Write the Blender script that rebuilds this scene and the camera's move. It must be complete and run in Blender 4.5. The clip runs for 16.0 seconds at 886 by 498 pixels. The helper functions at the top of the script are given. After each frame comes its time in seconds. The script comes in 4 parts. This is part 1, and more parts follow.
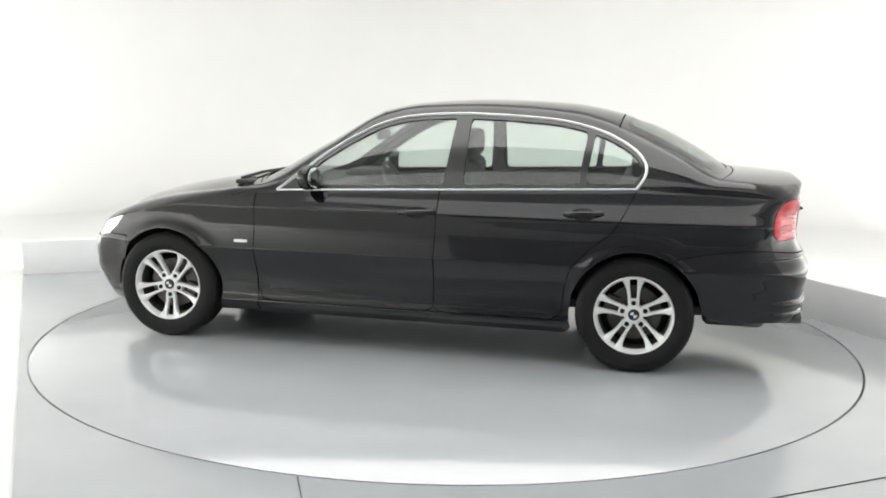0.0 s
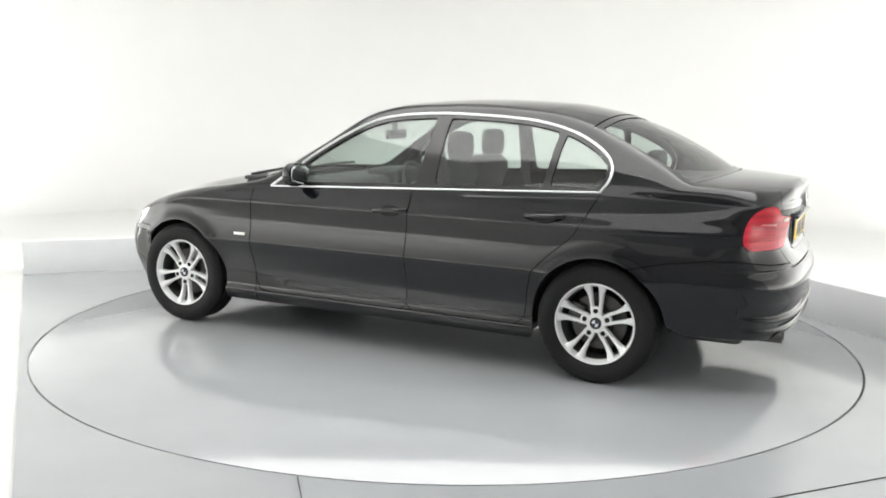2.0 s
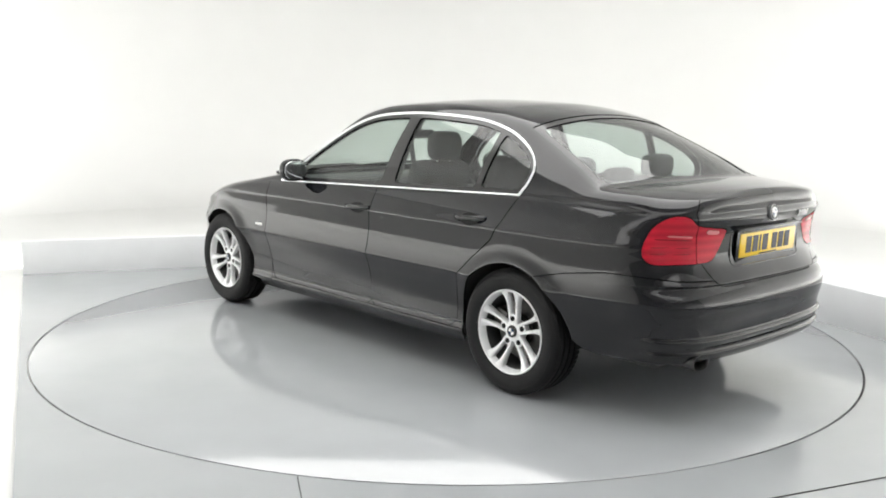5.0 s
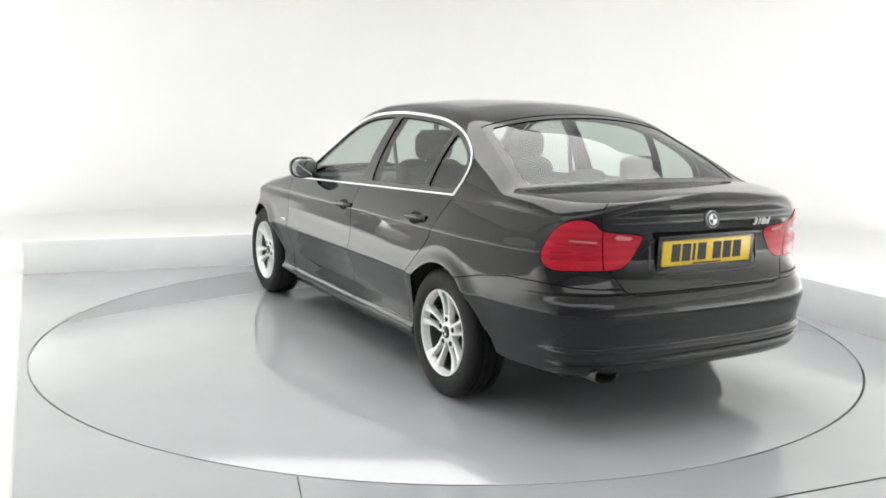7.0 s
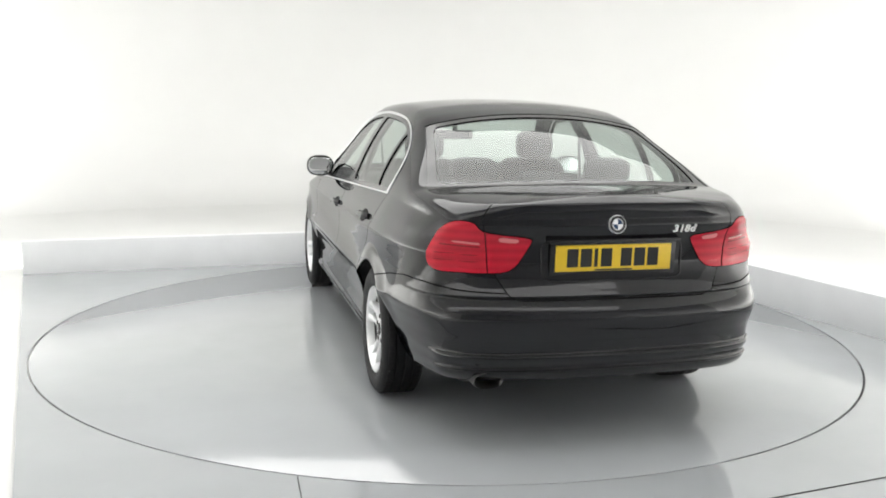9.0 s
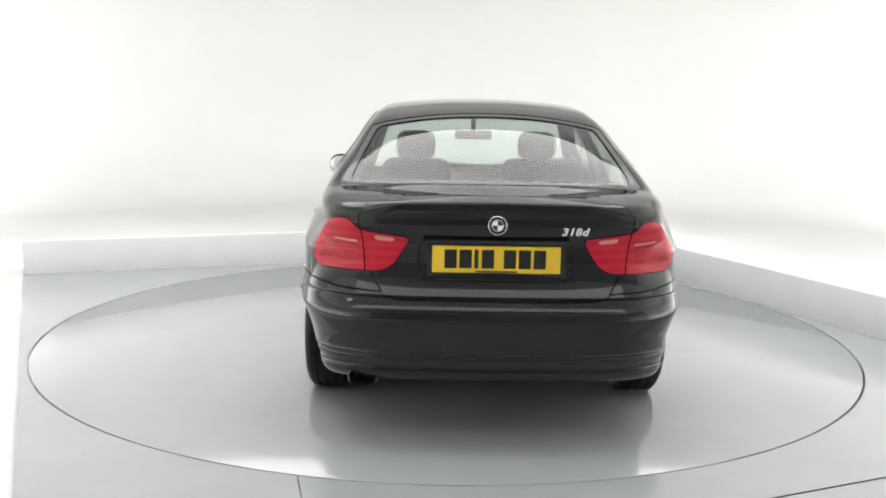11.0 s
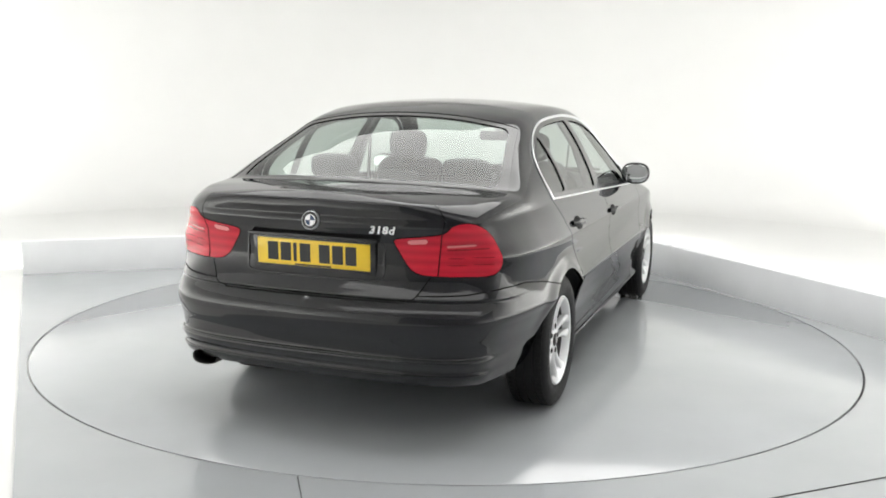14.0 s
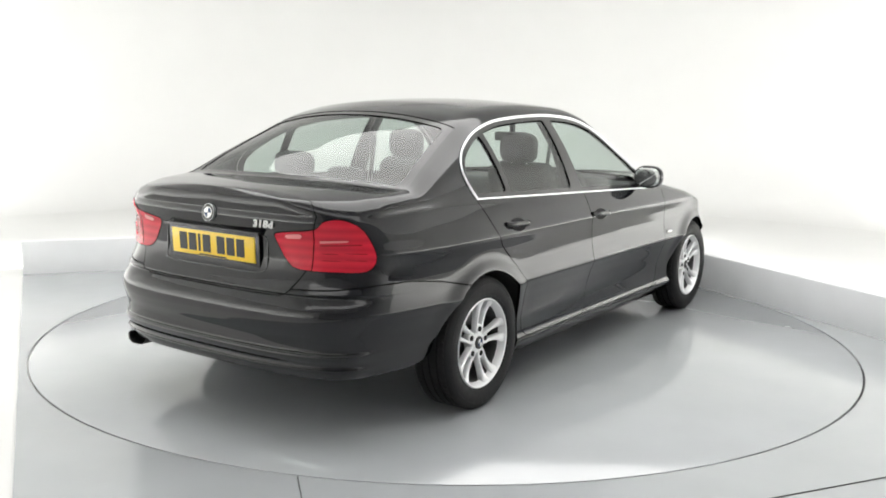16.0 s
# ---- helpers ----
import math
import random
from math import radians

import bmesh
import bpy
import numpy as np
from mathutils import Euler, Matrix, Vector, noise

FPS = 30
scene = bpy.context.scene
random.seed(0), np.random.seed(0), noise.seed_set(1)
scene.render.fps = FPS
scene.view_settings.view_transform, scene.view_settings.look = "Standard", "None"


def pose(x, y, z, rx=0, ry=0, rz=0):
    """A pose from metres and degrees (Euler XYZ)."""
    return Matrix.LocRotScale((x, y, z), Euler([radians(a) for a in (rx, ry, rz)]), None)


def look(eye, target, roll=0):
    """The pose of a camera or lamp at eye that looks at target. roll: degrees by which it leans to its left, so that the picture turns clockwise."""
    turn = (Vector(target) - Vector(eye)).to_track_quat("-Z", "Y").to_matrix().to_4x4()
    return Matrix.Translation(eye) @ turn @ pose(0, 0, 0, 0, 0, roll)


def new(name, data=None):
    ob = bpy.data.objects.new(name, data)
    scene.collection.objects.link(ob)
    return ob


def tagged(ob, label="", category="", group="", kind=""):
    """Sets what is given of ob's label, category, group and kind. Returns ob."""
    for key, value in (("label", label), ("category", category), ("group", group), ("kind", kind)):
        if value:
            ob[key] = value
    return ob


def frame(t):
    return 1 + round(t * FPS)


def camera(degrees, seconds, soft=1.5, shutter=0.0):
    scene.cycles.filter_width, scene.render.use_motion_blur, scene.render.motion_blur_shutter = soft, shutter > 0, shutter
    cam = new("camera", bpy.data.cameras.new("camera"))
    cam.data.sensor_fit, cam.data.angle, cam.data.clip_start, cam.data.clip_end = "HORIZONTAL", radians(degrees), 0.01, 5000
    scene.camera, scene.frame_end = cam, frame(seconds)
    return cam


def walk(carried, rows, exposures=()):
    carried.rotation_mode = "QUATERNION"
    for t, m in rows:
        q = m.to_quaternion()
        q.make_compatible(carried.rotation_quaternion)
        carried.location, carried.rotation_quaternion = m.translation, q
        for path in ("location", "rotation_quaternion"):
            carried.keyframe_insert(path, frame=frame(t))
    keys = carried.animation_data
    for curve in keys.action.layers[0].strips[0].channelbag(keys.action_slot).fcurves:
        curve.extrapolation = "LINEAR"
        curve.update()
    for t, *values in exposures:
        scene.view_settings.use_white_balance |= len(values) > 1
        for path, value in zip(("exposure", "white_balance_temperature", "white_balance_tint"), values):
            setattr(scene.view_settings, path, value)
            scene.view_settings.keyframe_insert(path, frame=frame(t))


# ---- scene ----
# the camera stands still on its tripod
cam = camera(51.589, 16.0, soft=1.8)
EYE, TARGET, ROLL = (0.000, -5.747, 1.432), (-0.028, 0.178, 0.485), 1.01
walk(cam, [(0.0, look(EYE, TARGET, ROLL)), (16.0, look(EYE, TARGET, ROLL))])
# heading of the turntable, seconds and degrees
TURN = [(0.0, 167.45), (1.0, 160.72), (2.0, 153.93), (3.0, 147.08), (4.0, 140.17), (5.0, 133.22), (6.0, 126.22), (7.0, 119.2), (8.0, 112.15), (9.0, 105.08), (10.0, 98.0), (11.0, 90.92), (12.0, 83.85), (13.0, 76.78), (14.0, 69.73), (15.0, 62.71), (16.0, 55.72)]
CAR_X, CAR_Y, RING = 0.194, -0.168, 2.454
# light levels and floor finish
FRONT, ROW, OVER, FOOT = 60, 38, 290, 92
FLOORBASE, FLOORSPEC = (0.345, 0.359, 0.372), 1.0

# ---- light: a white drive-in photo studio with softboxes under its ceiling ----
world = bpy.data.worlds.new("world")
scene.world = world
world.use_nodes = True
world.node_tree.nodes["Background"].inputs[0].default_value = (0.9, 0.95, 1.0, 1)
world.node_tree.nodes["Background"].inputs[1].default_value = 0.05
scene.view_settings.exposure = 0.22


def softbox(x, y, z, tx, ty, tz, sx, sy, watts):
    data = bpy.data.lights.new("softbox", "AREA")
    data.shape, data.size, data.size_y, data.energy = "RECTANGLE", sx, sy, watts
    data.color = (1.0, 0.992, 0.972)
    ob = new("softbox_light", data)
    ob.matrix_world = look((x, y, z), (tx, ty, tz))
    return ob


ROOM, CEIL = 8.6, 4.9
# ground row hidden behind the low walls, lighting the backdrop from its foot
for x, y, tx, ty in ((-3.2, 2.2, -6.0, 6.4), (-1.0, 3.1, -2.2, 8.4), (1.6, 3.9, 2.6, 8.2), (2.7, 1.9, 7.8, 4.4), (3.7, -0.2, 8.6, 1.4)):
    softbox(x, y, 0.13, tx, ty, 0.6, 1.9, 0.12, ROW)
# same row carried on round both sides by unseen lamps added near the walls
for ang in (-42, -24, -6, 12, 30, 150, 168, 186, 204, 222):
    c, s = math.cos(radians(ang)), math.sin(radians(ang))
    softbox(7.0 * c, 7.0 * s, 0.35, 8.6 * c, 8.6 * s, 1.3, 2.1, 0.3, FOOT)
# wide lightbox above the turntable
softbox(0, -0.4, CEIL - 0.2, 0, -0.41, 0.0, 7.0, 4.8, OVER)
# dimmer softbox over the entrance
softbox(0, -4.9, CEIL - 0.15, 0, -0.2, 0.2, 8.6, 1.6, FRONT)


# ---- materials ----
def mat(name, base, rough=0.5, metal=0.0, coat=0.0, grain=0.0, scale=30.0, bump=0.0, bscale=200.0, spec=0.5, rvar=0.0):
    m = bpy.data.materials.new(name)
    m.use_nodes = True
    nt = m.node_tree
    b = nt.nodes["Principled BSDF"]
    b.inputs["Base Color"].default_value = (*base, 1)
    b.inputs["Roughness"].default_value = rough
    b.inputs["Metallic"].default_value = metal
    b.inputs["Coat Weight"].default_value = coat
    b.inputs["Coat Roughness"].default_value = 0.03
    b.inputs["Specular IOR Level"].default_value = spec
    if grain or bump or rvar:
        tc = nt.nodes.new("ShaderNodeTexCoord")
    if grain or rvar:
        n1 = nt.nodes.new("ShaderNodeTexNoise")
        n1.inputs["Scale"].default_value = scale
        n1.inputs["Detail"].default_value = 6
        n2 = nt.nodes.new("ShaderNodeTexNoise")
        n2.inputs["Scale"].default_value = scale * 0.06
        n2.inputs["Detail"].default_value = 3
        nt.links.new(tc.outputs["Object"], n1.inputs["Vector"])
        nt.links.new(tc.outputs["Object"], n2.inputs["Vector"])
        add = nt.nodes.new("ShaderNodeMath")
        add.operation = "ADD"
        nt.links.new(n1.outputs["Fac"], add.inputs[0])
        nt.links.new(n2.outputs["Fac"], add.inputs[1])
    if grain:
        ramp = nt.nodes.new("ShaderNodeMapRange")
        ramp.inputs["From Min"].default_value, ramp.inputs["From Max"].default_value = 0.6, 1.4
        ramp.inputs["To Min"].default_value, ramp.inputs["To Max"].default_value = 1 - grain, 1 + grain
        nt.links.new(add.outputs[0], ramp.inputs["Value"])
        mul = nt.nodes.new("ShaderNodeVectorMath")
        mul.operation = "SCALE"
        mul.inputs[0].default_value = base
        nt.links.new(ramp.outputs[0], mul.inputs["Scale"])
        nt.links.new(mul.outputs[0], b.inputs["Base Color"])
    if rvar:
        r2 = nt.nodes.new("ShaderNodeMapRange")
        r2.inputs["From Min"].default_value, r2.inputs["From Max"].default_value = 0.6, 1.4
        r2.inputs["To Min"].default_value, r2.inputs["To Max"].default_value = max(0, rough - rvar), rough + rvar
        nt.links.new(add.outputs[0], r2.inputs["Value"])
        nt.links.new(r2.outputs[0], b.inputs["Roughness"])
    if bump:
        n3 = nt.nodes.new("ShaderNodeTexNoise")
        n3.inputs["Scale"].default_value = bscale
        n3.inputs["Detail"].default_value = 3
        nt.links.new(tc.outputs["Object"], n3.inputs["Vector"])
        bp = nt.nodes.new("ShaderNodeBump")
        bp.inputs["Strength"].default_value = bump
        bp.inputs["Distance"].default_value = 0.002
        nt.links.new(n3.outputs["Fac"], bp.inputs["Height"])
        nt.links.new(bp.outputs[0], b.inputs["Normal"])
    return m


def clear_pane(name, tint, gloss=1.0):
    """Thin tinted glass: lets the light straight through and mirrors by Fresnel."""
    m = bpy.data.materials.new(name)
    m.use_nodes = True
    nt = m.node_tree
    nt.nodes.remove(nt.nodes["Principled BSDF"])
    tr = nt.nodes.new("ShaderNodeBsdfTransparent")
    tr.inputs[0].default_value = (*tint, 1)
    gl = nt.nodes.new("ShaderNodeBsdfGlossy")
    gl.inputs["Roughness"].default_value = 0.02
    lw = nt.nodes.new("ShaderNodeLayerWeight")
    lw.inputs["Blend"].default_value = 0.5
    pw = nt.nodes.new("ShaderNodeMath")
    pw.operation = "POWER"
    pw.inputs[1].default_value = 4.5
    nt.links.new(lw.outputs["Facing"], pw.inputs[0])
    fr = nt.nodes.new("ShaderNodeMapRange")
    fr.inputs["To Min"].default_value, fr.inputs["To Max"].default_value = 0.085, 1.0
    nt.links.new(pw.outputs[0], fr.inputs["Value"])
    mx = nt.nodes.new("ShaderNodeMixShader")
    sc = nt.nodes.new("ShaderNodeMath")
    sc.operation = "MULTIPLY"
    sc.inputs[1].default_value = gloss
    nt.links.new(fr.outputs[0], sc.inputs[0])
    nt.links.new(sc.outputs[0], mx.inputs[0])
    nt.links.new(tr.outputs[0], mx.inputs[1])
    nt.links.new(gl.outputs[0], mx.inputs[2])
    nt.links.new(mx.outputs[0], nt.nodes["Material Output"].inputs[0])
    return m


PAINT = mat("black_paint", (0.0022, 0.0027, 0.0042), 0.5, 0.0, 1.0, 0.12, 60, 0.004, 60, 0.0)
PAINT.node_tree.nodes["Principled BSDF"].inputs["Coat IOR"].default_value = 1.56
PLASTIC = mat("black_plastic", (0.016, 0.016, 0.017), 0.45, 0, 0, 0.2, 80, 0.1, 400)
TRIM = mat("gloss_black_trim", (0.012, 0.012, 0.013), 0.2, 0, 0.3, 0.1, 60)
RUBBER = mat("tyre_rubber", (0.009, 0.009, 0.0095), 0.6, 0, 0, 0.3, 40, 0.25, 300, 0.25, 0.12)
ALLOY = mat("painted_alloy", (0.78, 0.785, 0.79), 0.36, 0.25, 0.5, 0.05, 40, 0.02, 200)
CHROME = mat("bright_trim", (0.66, 0.67, 0.68), 0.28, 0.9, 0.3, 0.04, 60)
SOOT = mat("sooty_steel", (0.10, 0.10, 0.10), 0.35, 1.0, 0, 0.2, 60)
STEEL = mat("brake_steel", (0.085, 0.083, 0.08), 0.38, 1.0, 0, 0.15, 90)
DARK = mat("dark_cavity", (0.006, 0.006, 0.006), 0.9, 0, 0, 0.2, 20)
CLOTH = mat("charcoal_cloth", (0.045, 0.045, 0.047), 0.85, 0, 0, 0.25, 120, 0.3, 500)
CABIN = mat("cabin_plastic", (0.03, 0.03, 0.032), 0.6, 0, 0, 0.2, 60, 0.15, 300)
LINING = mat("grey_lining", (0.13, 0.13, 0.128), 0.9, 0, 0, 0.1, 120)
GLASS = clear_pane("tinted_glass", (0.76, 0.83, 0.795))
REARGLASS = clear_pane("tinted_rear_glass", (0.68, 0.75, 0.715))
LENS = clear_pane("lamp_lens", (0.95, 0.96, 0.97))
YELLOW = mat("reflective_yellow", (0.86, 0.58, 0.02), 0.35, 0, 0.4, 0.04, 60)
INK = mat("black_ink", (0.012, 0.012, 0.012), 0.4, 0, 0, 0.1, 60)
BLUE = mat("enamel_blue", (0.025, 0.05, 0.11), 0.25, 0, 0.6, 0.05, 60)
WHITE = mat("enamel_white", (0.8, 0.8, 0.8), 0.25, 0, 0.6, 0.03, 60)
AMBER = mat("clear_marker_lens", (0.75, 0.74, 0.72), 0.2, 0.4, 0.6, 0.05, 60)
REFLECTOR = mat("lamp_reflector", (0.82, 0.83, 0.85), 0.4, 0.3, 0, 0.05, 40)


def red_lens(name, base, band):
    m = mat(name, base, 0.25, 0, 0.08, spec=0.3)
    nt = m.node_tree
    b = nt.nodes["Principled BSDF"]
    b.inputs["Subsurface Weight"].default_value = 0.0
    tc = nt.nodes.new("ShaderNodeTexCoord")
    sx = nt.nodes.new("ShaderNodeSeparateXYZ")
    nt.links.new(tc.outputs["Object"], sx.inputs[0])
    wv = nt.nodes.new("ShaderNodeMath")
    wv.operation = "PINGPONG"
    wv.inputs[1].default_value = band
    nt.links.new(sx.outputs["Z"], wv.inputs[0])
    mr = nt.nodes.new("ShaderNodeMapRange")
    mr.inputs["From Max"].default_value = band
    mr.inputs["To Min"].default_value, mr.inputs["To Max"].default_value = 0.82, 1.12
    nt.links.new(wv.outputs[0], mr.inputs["Value"])
    sc = nt.nodes.new("ShaderNodeVectorMath")
    sc.operation = "SCALE"
    sc.inputs[0].default_value = base
    nt.links.new(mr.outputs[0], sc.inputs["Scale"])
    nt.links.new(sc.outputs[0], b.inputs["Base Color"])
    return m


RED = red_lens("red_lamp_lens", (0.54, 0.014, 0.034), 0.019)
DEEPRED = mat("deep_red_lens", (0.24, 0.006, 0.014), 0.2, 0, 0.45, 0.05, 60)
PALERED = mat("pale_lamp_lens", (0.74, 0.20, 0.22), 0.15, 0, 1.0, 0.05, 60)
FLOORGREY = mat("grey_gloss_floor", FLOORBASE, 0.125, 0, 0.0, 0.05, 3.0, 0.010, 40, FLOORSPEC, 0.02)
FLOORGREY.node_tree.nodes["Principled BSDF"].inputs["IOR"].default_value = 1.62
KERBGREY = mat("grey_wall_paint", (0.70, 0.71, 0.72), 0.45, 0, 0, 0.04, 6, 0.03, 60)
STUDIOWHITE = mat("white_studio_paint", (0.67, 0.672, 0.66), 0.8, 0, 0, 0.02, 2, 0.02, 50)
CEILWHITE = mat("ceiling_paint", (0.64, 0.64, 0.64), 0.9, 0, 0, 0.03, 2)
DIMWALL = mat("grey_entrance_wall", (0.33, 0.33, 0.335), 0.85, 0, 0, 0.05, 2)
HALLFLOOR = mat("pale_hall_floor", (0.58, 0.58, 0.575), 0.5, 0, 0, 0.05, 2, 0.03, 40)
SEAM = mat("dark_seam", (0.06, 0.06, 0.06), 0.8, 0, 0, 0.2, 20)


# ---- mesh helpers ----
def mesh_ob(name, verts, faces, material, parent=None, label="", normals=None, smooth=True):
    me = bpy.data.meshes.new(name)
    me.from_pydata([tuple(map(float, v)) for v in verts], [], [tuple(map(int, f)) for f in faces])
    me.materials.append(material)
    me.polygons.foreach_set("use_smooth", [smooth] * len(me.polygons))
    me.update()
    if normals is not None:
        me.normals_split_custom_set_from_vertices([tuple(map(float, n)) for n in normals])
    ob = new(name, me)
    ob.parent = parent
    if label:
        tagged(ob, label)
    return ob


def part(name, bm, material, parent, label="", smooth=True):
    me = bpy.data.meshes.new(name)
    bmesh.ops.recalc_face_normals(bm, faces=bm.faces)
    bm.to_mesh(me)
    bm.free()
    me.materials.append(material)
    me.polygons.foreach_set("use_smooth", [smooth] * len(me.polygons))
    if smooth:
        me.set_sharp_from_angle(angle=radians(38))
    ob = new(name, me)
    ob.parent = parent
    if label:
        tagged(ob, label)
    return ob


def block(lo, hi, bevel=0.01, seg=2, bm=None, m=None):
    bm = bm or bmesh.new()
    r = bmesh.ops.create_cube(bm, size=1)
    vs = r["verts"]
    for v in vs:
        v.co = Vector([lo[k] + (v.co[k] + 0.5) * (hi[k] - lo[k]) for k in range(3)])
    if bevel:
        es = list({e for v in vs for e in v.link_edges})
        r = bmesh.ops.bevel(bm, geom=es, offset=bevel, segments=seg, affect="EDGES", profile=0.5)
        vs = list({v for f in r["faces"] for v in f.verts} | {v for v in vs if v.is_valid})
    if m is not None:
        for v in vs:
            v.co = m @ v.co
    return bm


def lathe(profile, steps=64, bm=None, axis="Y", closed=False):
    """Turns (radius, offset) pairs about an axis through the origin."""
    bm = bm or bmesh.new()
    rings = []
    for k in range(steps):
        a = 2 * math.pi * k / steps
        c, s = math.cos(a), math.sin(a)
        if axis == "Y":
            rings.append([bm.verts.new((r * c, o, r * s)) for r, o in profile])
        else:
            rings.append([bm.verts.new((r * c, r * s, o)) for r, o in profile])
    n = len(profile)
    for k in range(steps):
        p, q = rings[k], rings[(k + 1) % steps]
        for j in range(n if closed else n - 1):
            bm.faces.new((p[j], p[(j + 1) % n], q[(j + 1) % n], q[j]))
    return bm


def tube(points, radius, bm=None, sides=8, closed=False, flat=1.0, up=Vector((0, 1, 0))):
    bm = bm or bmesh.new()
    pts = [Vector(p) for p in points]
    n = len(pts)
    loops = []
    for k, p in enumerate(pts):
        a = pts[(k - 1) % n] if closed or k else p
        b = pts[(k + 1) % n] if closed or k < n - 1 else p
        t = (b - a).normalized()
        side = t.cross(up).normalized()
        nrm = side.cross(t).normalized()
        loops.append([bm.verts.new(p + radius * (math.cos(x) * side + flat * math.sin(x) * nrm)) for x in [2 * math.pi * i / sides for i in range(sides)]])
    for k in range(n if closed else n - 1):
        p, q = loops[k], loops[(k + 1) % n]
        for i in range(sides):
            bm.faces.new((p[i], p[(i + 1) % sides], q[(i + 1) % sides], q[i]))
    if not closed:
        bm.faces.new(loops[0])
        bm.faces.new(loops[-1][::-1])
    return bm


def pchip(x, y, xi):
    """Smooth interpolation without overshoot."""
    x, y, xi = np.asarray(x, float), np.asarray(y, float), np.asarray(xi, float)
    h, d = np.diff(x), np.diff(y) / np.diff(x)
    m = np.zeros(len(x))
    m[0], m[-1] = d[0], d[-1]
    for k in range(1, len(x) - 1):
        if d[k - 1] * d[k] > 0:
            w1, w2 = 2 * h[k] + h[k - 1], h[k] + 2 * h[k - 1]
            m[k] = (w1 + w2) / (w1 / d[k - 1] + w2 / d[k])
    i = np.clip(np.searchsorted(x, xi) - 1, 0, len(x) - 2)
    t = np.clip((xi - x[i]) / h[i], 0, 1)
    return (2 * t**3 - 3 * t**2 + 1) * y[i] + (t**3 - 2 * t**2 + t) * h[i] * m[i] + (3 * t**2 - 2 * t**3) * y[i + 1] + (t**3 - t**2) * h[i] * m[i + 1]


# ---- the studio ----
def line_at(p, q, y):
    return (p[0] + (q[0] - p[0]) * (y - p[1]) / (q[1] - p[1]), y)


LEFT_A, LEFT_B = (-3.42, 1.50), (-1.55, -2.64)
CORNER = (1.27, 3.24)
RIGHT_B = (2.775, -0.125)
KERB = 0.272


def build_studio():
    near_l, near_r = line_at(LEFT_A, LEFT_B, -6.2), line_at(CORNER, RIGHT_B, -6.2)
    poly = [LEFT_A, near_l, near_r, CORNER]
    # grey floor round the turntable, as one sheet with a round hole
    hole = RING + 0.008
    angs = sorted([2 * math.pi * k / 288 for k in range(288)] + [math.atan2(y, x) % (2 * math.pi) for x, y in poly])
    verts, faces = [], []
    for a in angs:
        c, s = math.cos(a), math.sin(a)
        best = 99
        for k in range(4):
            (x1, y1), (x2, y2) = poly[k], poly[(k + 1) % 4]
            dx, dy = x2 - x1, y2 - y1
            den = c * dy - s * dx
            if abs(den) < 1e-9:
                continue
            t = (x1 * dy - y1 * dx) / den
            u = (x1 * s - y1 * c) / den
            if t > 0 and -1e-6 <= u <= 1 + 1e-6:
                best = min(best, t)
        verts += [(hole * c, hole * s, -0.03), (hole * c, hole * s, 0), (best * c, best * s, 0), (best * c, best * s, -0.03)]
    n = len(angs)
    for k in range(n):
        p, q = 4 * k, 4 * ((k + 1) % n)
        for j in range(3):
            faces.append((p + j, p + j + 1, q + j + 1, q + j))
    tagged(mesh_ob("floor", verts, faces, FLOORGREY, None, "glossy grey painted studio floor round the turntable", smooth=False), category="floor", kind="structure")
    # seams between the floor plates
    def seam(a, b):
        d = (Vector(b) - Vector(a)).normalized()
        nrm = Vector((-d.y, d.x)) * 0.0018
        v = [Vector(a) + nrm, Vector(a) - nrm, Vector(b) - nrm, Vector(b) + nrm]
        tagged(mesh_ob("floor_seam", [(p.x, p.y, 0.004) for p in v] + [(p.x, p.y, 0.0) for p in v], [(0, 1, 2, 3), (0, 4, 5, 1), (1, 5, 6, 2), (2, 6, 7, 3), (3, 7, 4, 0)], SEAM, None, "thin dark seam between grey floor plates", smooth=False), category="seam", kind="structure")
    seam((-0.56, -2.405), (-0.49, -2.70))
    seam((1.06, -2.59), (2.35, -2.05))
    # low grey walls on two sides, with a rounded top
    def low_wall(name, a, b, side):
        d = (Vector(b) - Vector(a))
        L = d.length
        bm = block((0, 0, -0.02), (L, 0.09, KERB), 0.008, 2)
        ang = math.atan2(d.y, d.x)
        ob = part(name, bm, KERBGREY, None)
        ob.matrix_world = Matrix.Translation((a[0], a[1], 0)) @ Matrix.Rotation(ang, 4, "Z")
        if side < 0:
            for v in ob.data.vertices:
                v.co.y = v.co.y - 0.09
        tagged(ob, "low grey painted wall edging the studio floor", "low wall", kind="structure")
    low_wall("wall_back", LEFT_A, (CORNER[0] + 0.09, CORNER[1] + 0.035), 1)
    low_wall("wall_side", (CORNER[0] + 0.0, CORNER[1] - 0.002), line_at(CORNER, RIGHT_B, -4.6), 1)
    # white surround: floor, a coved wall all round and a ceiling
    m, cove = 96, 1.2
    prof = [(0.5, -0.03)] + [(ROOM - cove + cove * math.sin(a), -0.03 + cove - cove * math.cos(a)) for a in [k * math.pi / 16 for k in range(9)]] + [(ROOM, 2.5), (ROOM, CEIL)]
    def arc_wall(name, a0, a1, n, material, label, foot):
        bm = bmesh.new()
        rings = []
        for k in range(n + 1):
            a = radians(a0 + (a1 - a0) * k / n)
            rings.append([bm.verts.new((r * math.cos(a), r * math.sin(a), z)) for r, z in prof[foot:]])
        for p, q in zip(rings, rings[1:]):
            for j in range(len(p) - 1):
                bm.faces.new((p[j], q[j], q[j + 1], p[j + 1]))
        tagged(part(name, bm, material, None, label), category="backdrop", kind="structure")
